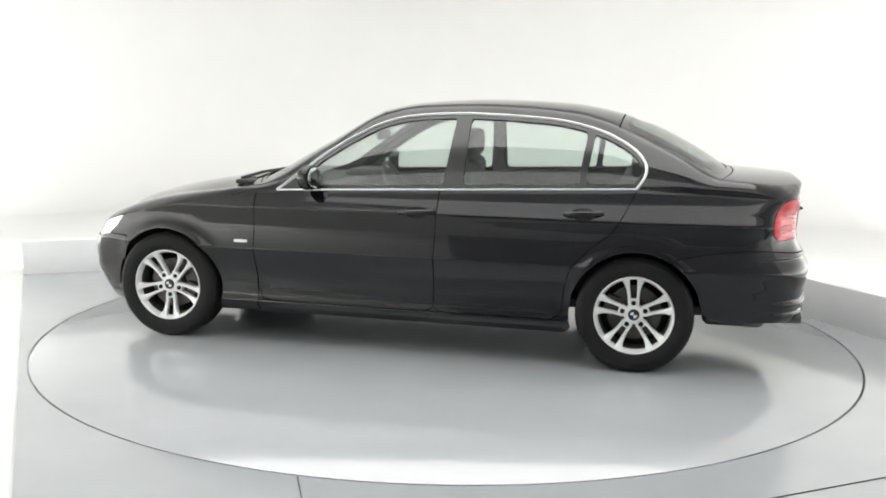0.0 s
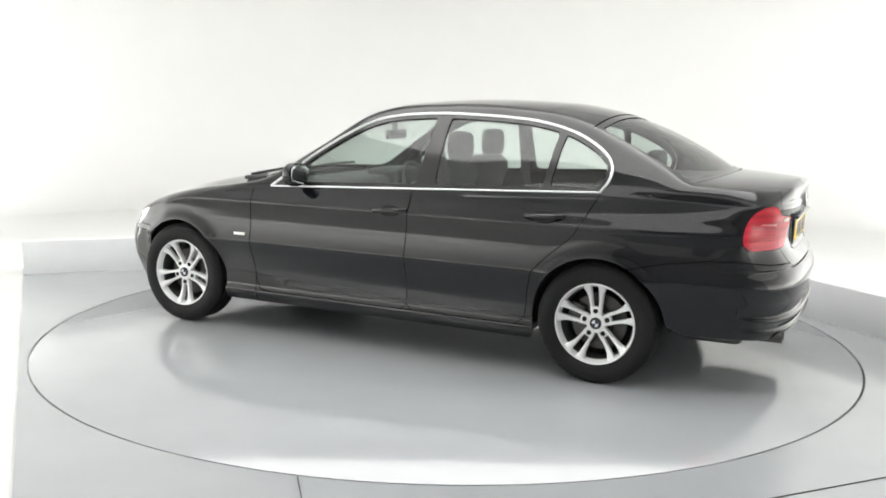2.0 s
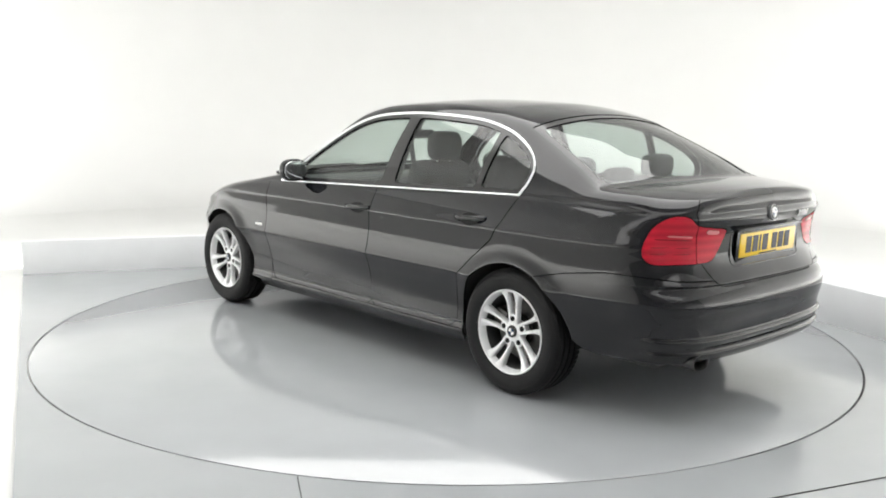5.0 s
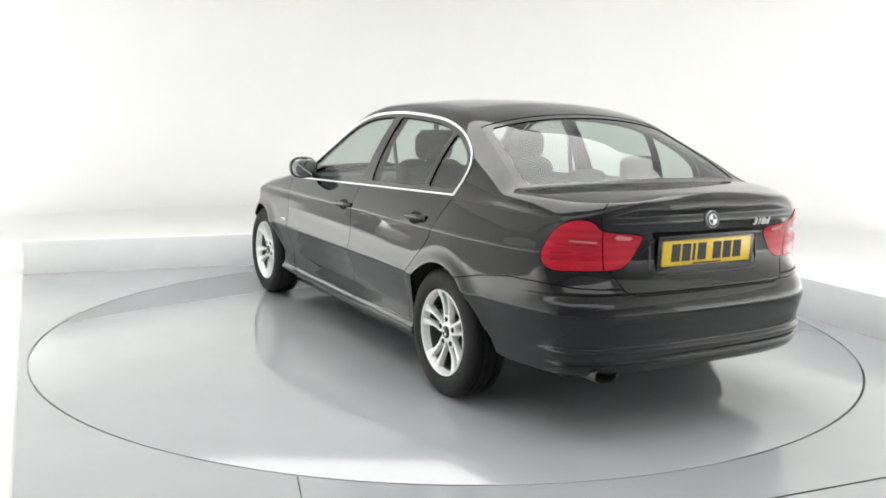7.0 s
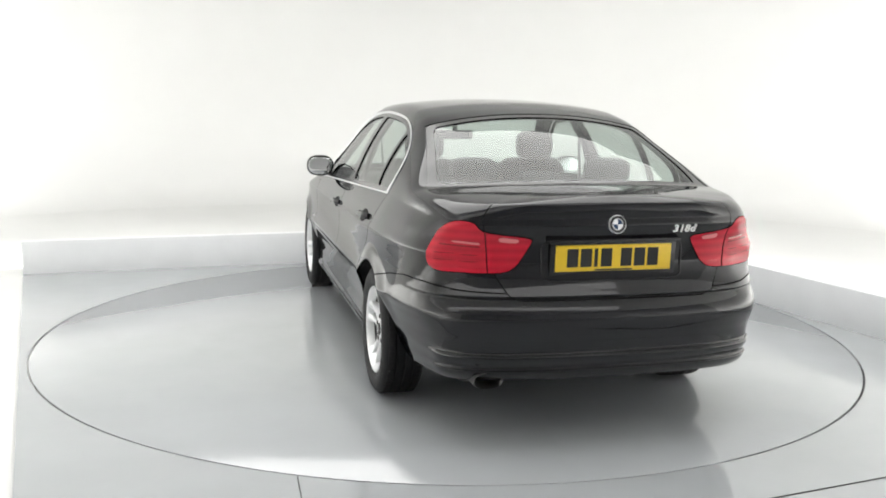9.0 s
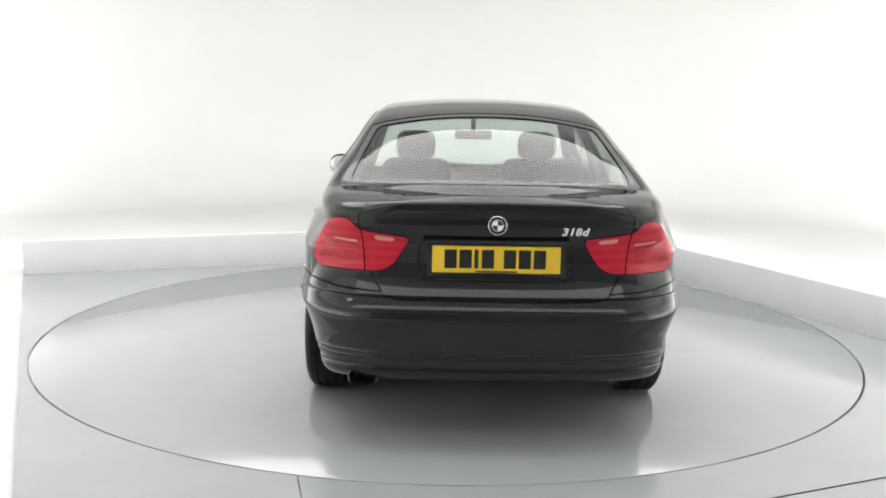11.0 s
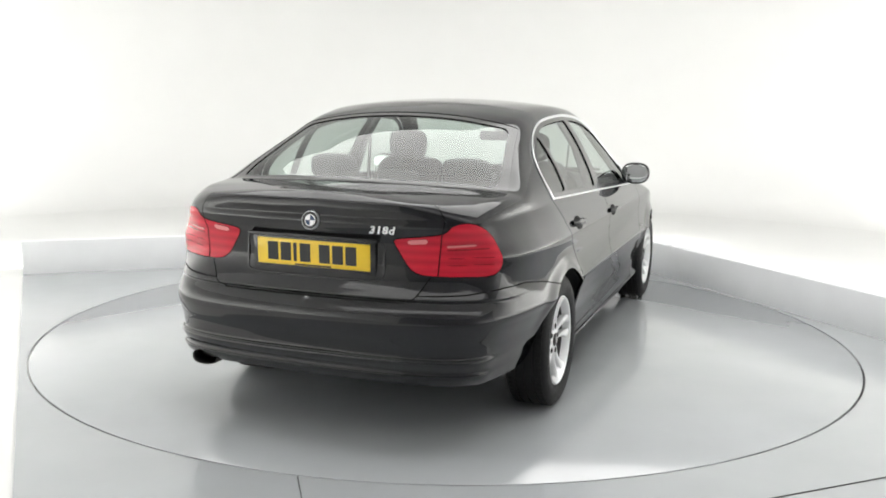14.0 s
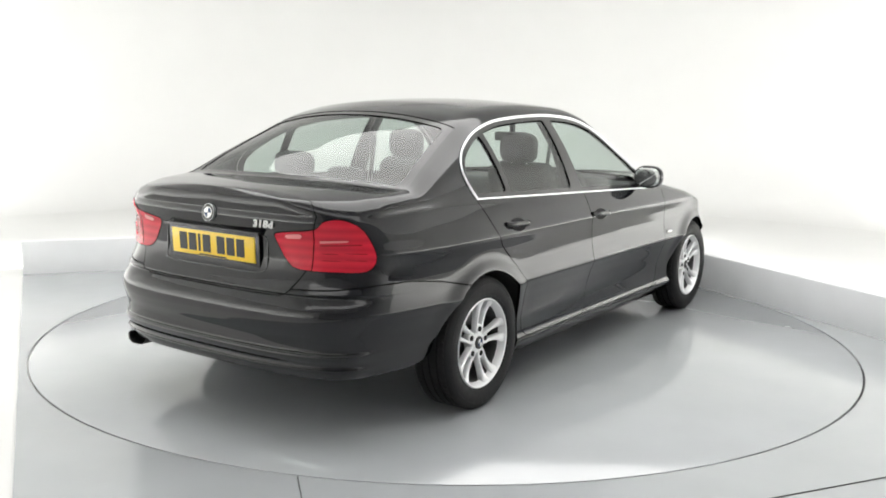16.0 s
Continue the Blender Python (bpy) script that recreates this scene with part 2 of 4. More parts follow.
    bm = bmesh.new()
    bm.faces.new([bm.verts.new(((ROOM - cove + 0.01) * math.cos(2 * math.pi * k / m), (ROOM - cove) * math.sin(2 * math.pi * k / m), -0.03)) for k in range(m)])
    tagged(part("ground", bm, HALLFLOOR, None, "plain pale hall ground round the studio floor"), category="ground", kind="structure")
    # white sweep that runs under the backdrop and along the open side of the grey floor
    rim = [((ROOM - cove + 0.3) * math.cos(radians(a)), (ROOM - cove + 0.3) * math.sin(radians(a))) for a in range(-8, 177, 4)]
    sweep = [(-1.15, -3.52), (-0.2, -3.52), (0.0, 0.0), (3.4, -0.9)] + rim + [(-4.7, 0.7), (-3.25, 0.0), (-2.75, -1.0), (-1.62, -3.5)]
    bm = bmesh.new()
    bm.faces.new([bm.verts.new((x, y, -0.022)) for x, y in sweep])
    tagged(part("ground_sweep", bm, STUDIOWHITE, None, "white sweep running up to the studio backdrop"), category="ground", kind="structure")
    arc_wall("wall_backdrop", -32, 247, 72, STUDIOWHITE, "seamless white studio backdrop with a coved foot", 1)
    arc_wall("wall_entrance", 247, 328, 36, DIMWALL, "plain grey studio wall behind the camera", 1)
    bm = bmesh.new()
    ring = [bm.verts.new((ROOM * math.cos(2 * math.pi * k / m), ROOM * math.sin(2 * math.pi * k / m), CEIL)) for k in range(m)]
    bm.faces.new(ring[::-1])
    tagged(part("ceiling", bm, CEILWHITE, None, "plain pale studio ceiling"), category="ceiling", kind="structure")


def build_turntable():
    table = new("turntable")
    bm = lathe([(0.0001, 0.0), (1.2, 0.0), (RING - 0.007, 0.0), (RING - 0.0045, -0.0015), (RING - 0.0045, -0.03)], 256, axis="Z")
    part("disc", bm, FLOORGREY, table)
    bm = lathe([(RING - 0.05, -0.029), (RING + 0.05, -0.029), (RING + 0.05, -0.024), (RING - 0.05, -0.024)], 256, axis="Z", closed=True)
    part("pit_edge", bm, SEAM, table, "dark gap round the disc")
    return tagged(table, "round glossy grey turntable disc set flush in the floor", "turntable")


build_studio()
turntable = build_turntable()

# ---- the car: x forward, y to its left, z up, wheels on z = 0 ----
from mathutils.bvhtree import BVHTree

AXLE, HUBZ, ARCH = 1.38, 0.314, 0.352
# plan outline at the widest height, from the middle of the rear to the middle of the nose
PLAN = [(-2.335, 0), (-2.332, 0.2), (-2.318, 0.4), (-2.285, 0.57), (-2.225, 0.69), (-2.13, 0.775), (-1.98, 0.828), (-1.75, 0.866), (-1.38, 0.888), (-0.9, 0.889), (0, 0.888), (0.8, 0.888),
        (1.2, 0.887), (1.45, 0.874), (1.65, 0.830), (1.815, 0.772), (1.94, 0.70), (2.025, 0.595), (2.08, 0.42), (2.105, 0.2), (2.11, 0)]


def spline(ctrl, step):
    p = np.array(ctrl, float)
    t = np.concatenate([[0], np.cumsum(np.hypot(*np.diff(p, axis=0).T))])
    ti = np.linspace(0, t[-1], int(t[-1] / step))
    q = np.stack([pchip(t, p[:, k], ti) for k in range(p.shape[1])], 1)
    for _ in range(3):
        q[1:-1] = 0.25 * q[:-2] + 0.5 * q[1:-1] + 0.25 * q[2:]
    return q


base = spline(PLAN, 0.021)
NU = len(base)
arc = np.concatenate([[0], np.cumsum(np.hypot(*np.diff(base, axis=0).T))])
tang = np.gradient(base, axis=0)
tang /= np.hypot(*tang.T)[:, None]
outn = np.stack([-tang[:, 1], tang[:, 0]], 1)
outn[0], outn[-1] = (-1, 0), (1, 0)


def arc_at(bx, by):
    return arc[np.argmin(np.hypot(base[:, 0] - bx, base[:, 1] - by))]


# along the outline: shoulder height, pillar and panel edge (x, y, z), middle line (x, z)
RAIL = [
    ((-2.335, 0), 0.968, (-2.268, 0.0, 1.034), (-2.240, 1.058)),
    ((-2.318, 0.4), 0.966, (-2.250, 0.37, 1.031), (-2.222, 1.060)),
    ((-2.285, 0.57), 0.962, (-2.205, 0.505, 1.027), (-2.195, 1.062)),
    ((-2.225, 0.69), 0.958, (-2.140, 0.575, 1.028), (-2.16, 1.064)),
    ((-2.13, 0.775), 0.958, (-2.075, 0.625, 1.031), (-2.115, 1.067)),
    ((-1.92, 0.84), 0.966, (-1.955, 0.685, 1.041), (-2.02, 1.072)),
    ((-1.74, 0.866), 0.974, (-1.800, 0.705, 1.054), (-1.90, 1.078)),
    ((-1.60, 0.878), 0.975, (-1.605, 0.665, 1.147), (-1.705, 1.196)),
    ((-1.4, 0.888), 0.975, (-1.380, 0.612, 1.253), (-1.435, 1.327)),
    ((-1.17, 0.888), 0.968, (-1.145, 0.568, 1.355), (-1.135, 1.412)),
    ((-0.95, 0.888), 0.96, (-0.95, 0.553, 1.394), (-0.95, 1.440)),
    ((-0.5, 0.888), 0.945, (-0.5, 0.548, 1.420), (-0.5, 1.457)),
    ((-0.1, 0.888), 0.932, (-0.1, 0.553, 1.406), (-0.1, 1.438)),
    ((0.14, 0.888), 0.924, (0.1, 0.575, 1.365), (0.165, 1.392)),
    ((0.45, 0.888), 0.913, (0.42, 0.665, 1.167), (0.56, 1.188)),
    ((0.80, 0.888), 0.898, (0.80, 0.758, 0.946), (0.97, 0.972)),
    ((1.0, 0.888), 0.868, (1.0, 0.725, 0.908), (1.09, 0.955)),
    ((1.38, 0.884), 0.800, (1.36, 0.665, 0.858), (1.40, 0.905)),
    ((1.65, 0.855), 0.742, (1.62, 0.60, 0.800), (1.66, 0.850)),
    ((1.80, 0.805), 0.708, (1.74, 0.53, 0.762), (1.78, 0.818)),
    ((1.92, 0.72), 0.675, (1.84, 0.44, 0.735), (1.86, 0.790)),
    ((2.0, 0.60), 0.650, (1.91, 0.33, 0.715), (1.92, 0.760)),
    ((2.055, 0.42), 0.630, (1.97, 0.22, 0.700), (1.965, 0.735)),
    ((2.085, 0), 0.620, (2.02, 0.0, 0.690), (1.995, 0.710)),
]
keys = np.array([arc_at(*r[0]) for r in RAIL])
keys[0], keys[-1] = 0, arc[-1]
ZTOP = pchip(keys, [r[1] for r in RAIL], arc)
EDGE = np.stack([pchip(keys, [r[2][k] for r in RAIL], arc) for k in range(3)], 1)
MID = np.stack([pchip(keys, [r[3][0] for r in RAIL], arc), 0 * arc, pchip(keys, [r[3][1] for r in RAIL], arc)], 1)
ZBOT = pchip([-2.4, -2.2, -1.90, -1.79, -1.70, -1.1, -1.0, 1.0, 1.70, 1.85, 2.1], [0.300, 0.295, 0.295, 0.31, 0.36, 0.30, 0.185, 0.185, 0.22, 0.18, 0.18], base[:, 0])
# how far the skin lies inside the plan outline at each height
SIDE_Z = [0.16, 0.19, 0.225, 0.248, 0.262, 0.276, 0.30, 0.36, 0.46, 0.535, 0.572, 0.59, 0.61, 0.63, 0.655, 0.68, 0.71, 0.75, 0.78, 0.80, 0.815, 0.825, 0.836, 0.86, 0.90, 0.95, 1.0]
SIDE_D = [0.110, 0.086, 0.056, 0.045, 0.047, 0.054, 0.057, 0.056, 0.038, 0.013, 0.0, 0.0040, 0.0082, 0.0118, 0.0154, 0.0180, 0.0194, 0.0192, 0.0180, 0.0169, 0.0166, 0.0194, 0.0242, 0.0350, 0.0520, 0.0775, 0.109]
REAR_Z = [0.16, 0.28, 0.31, 0.330, 0.340, 0.352, 0.385, 0.400, 0.415, 0.46, 0.50, 0.555, 0.576, 0.596, 0.614, 0.630, 0.640, 0.648, 0.66, 0.68, 0.71, 0.74, 0.78, 0.86, 0.905, 0.94, 0.985, 1.0]
REAR_D = [0.12, 0.065, 0.035, 0.024, 0.022, 0.030, 0.015, 0.010, 0.024, 0.020, 0.010, 0.001, 0.004, 0.0125, 0.0235, 0.037, 0.044, 0.034, 0.040, 0.052, 0.067, 0.078, 0.085, 0.083, 0.070, 0.062, 0.078, 0.085]
FRONT_Z = [0.16, 0.19, 0.24, 0.32, 0.40, 0.48, 0.56, 0.62, 0.70, 1.0]
FRONT_D = [0.13, 0.10, 0.072, 0.034, 0.008, 0.004, 0.018, 0.050, 0.09, 0.2]


def skin_row(z):
    """Points of the lower skin at the heights z, one for each place along the outline."""
    wr = np.clip((-outn[:, 0] - 0.15) / 0.7, 0, 1)
    wf = np.clip((outn[:, 0] - 0.15) / 0.7, 0, 1)
    wr, wf = wr * wr * (3 - 2 * wr), wf * wf * (3 - 2 * wf)
    ds = pchip(SIDE_Z, SIDE_D, z)
    # the side's crease fades out on the front wing; the sill bulge ends at the wheel arches
    d = (1 - wr - wf) * ds + wr * pchip(REAR_Z, REAR_D, z) + wf * pchip(FRONT_Z, FRONT_D, z)
    d = d + 0.035 * np.clip((0.42 - z) / 0.16, 0, 1) ** 1.5 * (1 - wr) * np.clip((-1.6 - base[:, 0]) / 0.12, 0, 1)
    for wx in (-AXLE, AXLE):
        r = np.hypot(base[:, 0] - wx, z - HUBZ)
        d = d - 0.017 * np.exp(-(((r - ARCH) / 0.05) ** 2)) * np.clip((z - 0.36) / 0.2, 0, 1) * np.clip(1.2 - 2.4 * (wr + wf), 0, 1)
    return np.stack([base[:, 0] - outn[:, 0] * d, base[:, 1] - outn[:, 1] * d, z], 1)


rows, wrow = [], []
NL1, NL2, NS, NT = 36, 86, 16, 18
for k in range(NL1):
    rows.append(skin_row(ZBOT + (0.56 - ZBOT) * k / NL1))
    wrow.append(k / NL1)
for k in range(NL2 + 1):
    rows.append(skin_row(0.56 + (ZTOP - 0.56) * k / NL2))
    wrow.append(1 + k / NL2)
JS = len(rows) - 1
S = rows[-1]
for k in range(1, NS + 1):
    w = k / NS
    p = S * (1 - w) + EDGE * w
    x = base[:, 0]
    bulge = pchip([-2.4, -2.0, -1.7, -1.2, 0.0, 0.7, 1.0, 1.5, 2.1], [0.004, 0.020, 0.022, 0.030, 0.030, 0.022, 0.030, 0.030, 0.012], x)
    bw = 4 * w * (1 - w)
    p[:, 1] += bulge * bw * np.clip(outn[:, 1], 0, 1) * 0.8
    p[:, 0] += bulge * bw * outn[:, 0] * 0.8
    p[:, 2] += bulge * bw * 0.5
    rows.append(p)
    wrow.append(2 + w)
JE = len(rows) - 1
for k in range(1, NT + 1):
    w = 1 - k / NT
    p = MID + (EDGE - MID) * (w ** 2.2)[..., None] if isinstance(w, np.ndarray) else MID + (EDGE - MID) * (w ** 2.2)
    p[:, 1] = EDGE[:, 1] * w
    rows.append(p)
    wrow.append(4 - w)
GRID = np.stack(rows)  # height rows x outline places x 3
for _ in range(2):  # soften the roof rail and shoulder a little
    g = GRID.copy()
    for j in list(range(JS - 1, JS + 2)) + list(range(JE - 1, JE + 2)):
        g[j] = 0.25 * GRID[j - 1] + 0.5 * GRID[j] + 0.25 * GRID[j + 1]
    GRID = g
GRID[:, 0, 1] = GRID[:, -1, 1] = 0
NR = len(GRID)
# normals, with the mirrored half beyond both ends
du = np.empty_like(GRID)
du[:, 1:-1] = GRID[:, 2:] - GRID[:, :-2]
flip = np.array([1, -1, 1.0])
du[:, 0] = GRID[:, 1] - GRID[:, 1] * flip
du[:, -1] = GRID[:, -2] * flip - GRID[:, -2]
dv = np.gradient(GRID, axis=0)
dv[-1] = GRID[-2] * flip - GRID[-2]
nor = np.cross(dv, du)
nl = np.linalg.norm(nor, axis=2, keepdims=True)
NOR = nor / np.maximum(nl, 1e-9)
if NOR[JS // 2, NU // 2, 1] < 0:
    NOR = -NOR
ATT = np.stack(np.broadcast_arrays(arc[None, :], np.array(wrow)[:, None]), 2)


class Skin:
    """A piece of the skin: points, normals, place along the outline and row, and faces."""

    def __init__(self, v, n, a, f):
        self.v, self.n, self.a, self.f = v, n, a, f


def grid_skin(j0, j1):
    idx = -np.ones((NR, NU), int)
    idx[j0:j1 + 1] = np.arange((j1 - j0 + 1) * NU).reshape(-1, NU)
    f = [(idx[j, i], idx[j + 1, i], idx[j + 1, i + 1], idx[j, i + 1]) for j in range(j0, j1) for i in range(NU - 1)]
    return Skin(GRID[j0:j1 + 1].reshape(-1, 3), NOR[j0:j1 + 1].reshape(-1, 3), ATT[j0:j1 + 1].reshape(-1, 2), f)


def clip(sk, val):
    """Keep the part of a skin where val, given at its points, is above zero."""
    val = np.where(np.abs(val) < 1e-7, 1e-7, val)
    keep = val > 0
    remap, V, N, A, F, cut = {}, [], [], [], [], {}

    def old(i):
        if i not in remap:
            remap[i] = len(V)
            V.append(sk.v[i]); N.append(sk.n[i]); A.append(sk.a[i])
        return remap[i]

    def mid(i, j):
        k = (min(i, j), max(i, j))
        if k not in cut:
            i, j = k
            t = val[i] / (val[i] - val[j])
            cut[k] = len(V)
            V.append(sk.v[i] + t * (sk.v[j] - sk.v[i])); N.append(sk.n[i] + t * (sk.n[j] - sk.n[i])); A.append(sk.a[i] + t * (sk.a[j] - sk.a[i]))
        return cut[k]

    for f in sk.f:
        ks = [keep[i] for i in f]
        if all(ks):
            F.append(tuple(old(i) for i in f))
        elif any(ks):
            out = []
            for k, i in enumerate(f):
                j = f[(k + 1) % len(f)]
                if keep[i]:
                    out.append(old(i))
                if keep[i] != keep[j]:
                    out.append(mid(i, j))
            if len(out) > 2:
                F.append(tuple(out))
    if not V:
        return Skin(np.zeros((0, 3)), np.zeros((0, 3)), np.zeros((0, 2)), [])
    return Skin(np.array(V), np.array(N), np.array(A), F)


def sdist(p, poly):
    """Signed distance to a polygon, negative inside."""
    poly = np.array(poly, float)
    d = np.full(len(p), 1e9)
    inside = np.zeros(len(p), bool)
    for k in range(len(poly)):
        a, b = poly[k], poly[(k + 1) % len(poly)]
        e = b - a
        w = p - a
        t = np.clip((w @ e) / max(e @ e, 1e-12), 0, 1)
        d = np.minimum(d, np.hypot(*(w - t[:, None] * e).T))
        c = ((a[1] <= p[:, 1]) & (b[1] > p[:, 1])) | ((b[1] <= p[:, 1]) & (a[1] > p[:, 1]))
        xs = a[0] + (p[:, 1] - a[1]) / (e[1] if abs(e[1]) > 1e-12 else 1e-12) * e[0]
        inside ^= c & (p[:, 0] < xs)
    return np.where(inside, -d, d)


GAP = 0.0026


def split(sk, fn, gap=GAP):
    """Cut a skin along fn = 0 with a narrow gap: the inside (fn < 0) and the outside."""
    d = fn(sk)
    return clip(sk, -d - gap), clip(sk, d - gap)


def xz(sk):
    return sk.v[:, [0, 2]]


def sz(sk):
    return np.stack([sk.a[:, 0], sk.v[:, 2]], 1)


def join(*skins):
    V, N, A, F, k = [], [], [], [], 0
    for s in skins:
        V.append(s.v); N.append(s.n); A.append(s.a)
        F += [tuple(i + k for i in f) for f in s.f]
        k += len(s.v)
    return Skin(np.concatenate(V), np.concatenate(N), np.concatenate(A), F)


def mirrored(sk):
    return Skin(sk.v * flip, sk.n * flip, sk.a, [f[::-1] for f in sk.f])


def panel(name, sk, material, parent, label="", depth=0.012, sink=0.0):
    """One sheet-metal or glass panel with a turned-in rim."""
    n = sk.n / np.maximum(np.linalg.norm(sk.n, axis=1, keepdims=True), 1e-9)
    V = list(sk.v - n * sink)
    NN = list(n)
    F = list(sk.f)
    if depth:
        count = {}
        for f in sk.f:
            for k in range(len(f)):
                i, j = f[k], f[(k + 1) % len(f)]
                key = (min(i, j), max(i, j))
                count[key] = None if key in count else (i, j)
        for e in count.values():
            if e is None or (abs(sk.v[e[0]][1]) < 1e-5 and abs(sk.v[e[1]][1]) < 1e-5):
                continue
            i, j = e
            a, b = V[i], V[j]
            fn = np.cross(b - a, -n[i])
            L = np.linalg.norm(fn)
            if L < 1e-9:
                continue
            k = len(V)
            V += [a, b, b - n[j] * depth, a - n[i] * depth]
            NN += [fn / L] * 4
            F.append((k + 1, k, k + 3, k + 2))
    return mesh_ob(name, V, F, material, parent, label, NN)


def islands(sk):
    """The separate pieces of a skin, largest first."""
    own = list(range(len(sk.v)))

    def root(i):
        while own[i] != i:
            own[i] = own[own[i]]
            i = own[i]
        return i

    for f in sk.f:
        for k in f[1:]:
            own[root(k)] = root(f[0])
    groups = {}
    for f in sk.f:
        groups.setdefault(root(f[0]), []).append(f)
    out = []
    for fs in sorted(groups.values(), key=len, reverse=True):
        ids = sorted({i for f in fs for i in f})
        new_id = {i: k for k, i in enumerate(ids)}
        out.append(Skin(sk.v[ids], sk.n[ids], sk.a[ids], [tuple(new_id[i] for i in f) for f in fs]))
    return out


lower, sides, tops = grid_skin(0, JS), grid_skin(JS, JE), grid_skin(JE, NR - 1)
# whole skin of one half, to rest trims, handles and badges on
_all = grid_skin(0, NR - 1)
_tree = BVHTree.FromPolygons([tuple(v) for v in _all.v], _all.f)


def on_side(x, z, off=0.0):
    hit = _tree.ray_cast(Vector((x, 2, z)), Vector((0, -1, 0)))
    return Vector((x, hit[0].y if hit[0] else 0.8, z)) + Vector((0, off, 0))


def on_rear(y, z, off=0.0):
    hit = _tree.ray_cast(Vector((-4, abs(y), z)), Vector((1, 0, 0)))
    return Vector(((hit[0].x if hit[0] else -2.3) - off, y, z))


def arch_cut(sk):
    d = np.minimum(np.hypot(sk.v[:, 0] - AXLE, sk.v[:, 2] - HUBZ), np.hypot(sk.v[:, 0] + AXLE, sk.v[:, 2] - HUBZ)) - ARCH
    return np.where(sk.v[:, 1] > 0.55, d, 1.0)


TAIL = [(0.385, 0.898), (0.37, 0.880), (0.385, 0.850), (0.43, 0.785), (0.47, 0.757), (0.53, 0.750), (0.70, 0.748), (0.82, 0.750), (0.87, 0.768), (0.888, 0.81), (0.87, 0.875), (0.83, 0.925), (0.76, 0.958), (0.69, 0.966), (0.63, 0.955), (0.578, 0.922)]
TAIL = [(a, z - 0.008) for a, z in TAIL]
HEADLAMP = [(1.66, 0.742), (1.71, 0.715), (1.76, 0.655), (1.83, 0.600), (1.93, 0.575), (2.2, 0.56), (2.2, 0.665), (1.97, 0.685), (1.86, 0.715), (1.78, 0.735)]
FRONT_DOOR = [(0.803, 1.2), (0.805, 0.50), (0.795, 0.34), (0.77, 0.272), (0.70, 0.262), (-0.23, 0.262), (-0.265, 0.29), (-0.272, 0.60), (-0.285, 0.86), (-0.30, 1.2)]
REAR_DOOR = [(-0.285, 1.2), (-0.28, 0.86), (-0.272, 0.60), (-0.265, 0.29), (-0.30, 0.262), (-0.93, 0.262), (-0.985, 0.30), (-1.0, 0.44), (-1.03, 0.56), (-1.12, 0.655), (-1.25, 0.765), (-1.305, 0.86), (-1.365, 0.985), (-1.37, 1.2)]
DLO_TOP = [(0.675, 0.917), (0.53, 1.028), (0.425, 1.118), (0.255, 1.228), (0.09, 1.310), (-0.08, 1.352), (-0.34, 1.370), (-0.56, 1.368), (-0.78, 1.357), (-0.965, 1.338), (-1.145, 1.295), (-1.275, 1.238), (-1.362, 1.178), (-1.405, 1.115), (-1.398, 1.050), (-1.362, 0.992)]


def smooth_line(pts, n=6):
    p = np.array(pts, float)
    out = []
    for k in range(len(p) - 1):
        a, b, c, d = p[max(k - 1, 0)], p[k], p[k + 1], p[min(k + 2, len(p) - 1)]
        for t in np.linspace(0, 1, n, endpoint=False):
            out.append(0.5 * ((2 * b) + (c - a) * t + (2 * a - 5 * b + 4 * c - d) * t * t + (3 * b - a - 3 * c + d) * t**3))
    return np.array(out + [p[-1]])


DLO = smooth_line(DLO_TOP)
_lamp = smooth_line(TAIL[4:] + TAIL[:5], 5)[:-1]
TAIL = [tuple(p) for p in _lamp]
BELT = [(x, 0.992 + (x + 1.362) * (0.917 - 0.992) / (0.675 + 1.362)) for x in np.linspace(-1.33, 0.65, 24)]
DLO_POLY = [tuple(p) for p in DLO] + BELT


def inset_poly(poly, d):
    p = np.array(poly)
    t = np.roll(p, -1, 0) - np.roll(p, 1, 0)
    t /= np.maximum(np.hypot(*t.T)[:, None], 1e-9)
    nn = np.stack([-t[:, 1], t[:, 0]], 1)
    area = np.sum(p[:, 0] * np.roll(p[:, 1], -1) - np.roll(p[:, 0], -1) * p[:, 1])
    return p + nn * d * (1 if area > 0 else -1)


car = new("car")
tagged(car, "black four-door saloon car with chrome window trim parked on the turntable", "car")


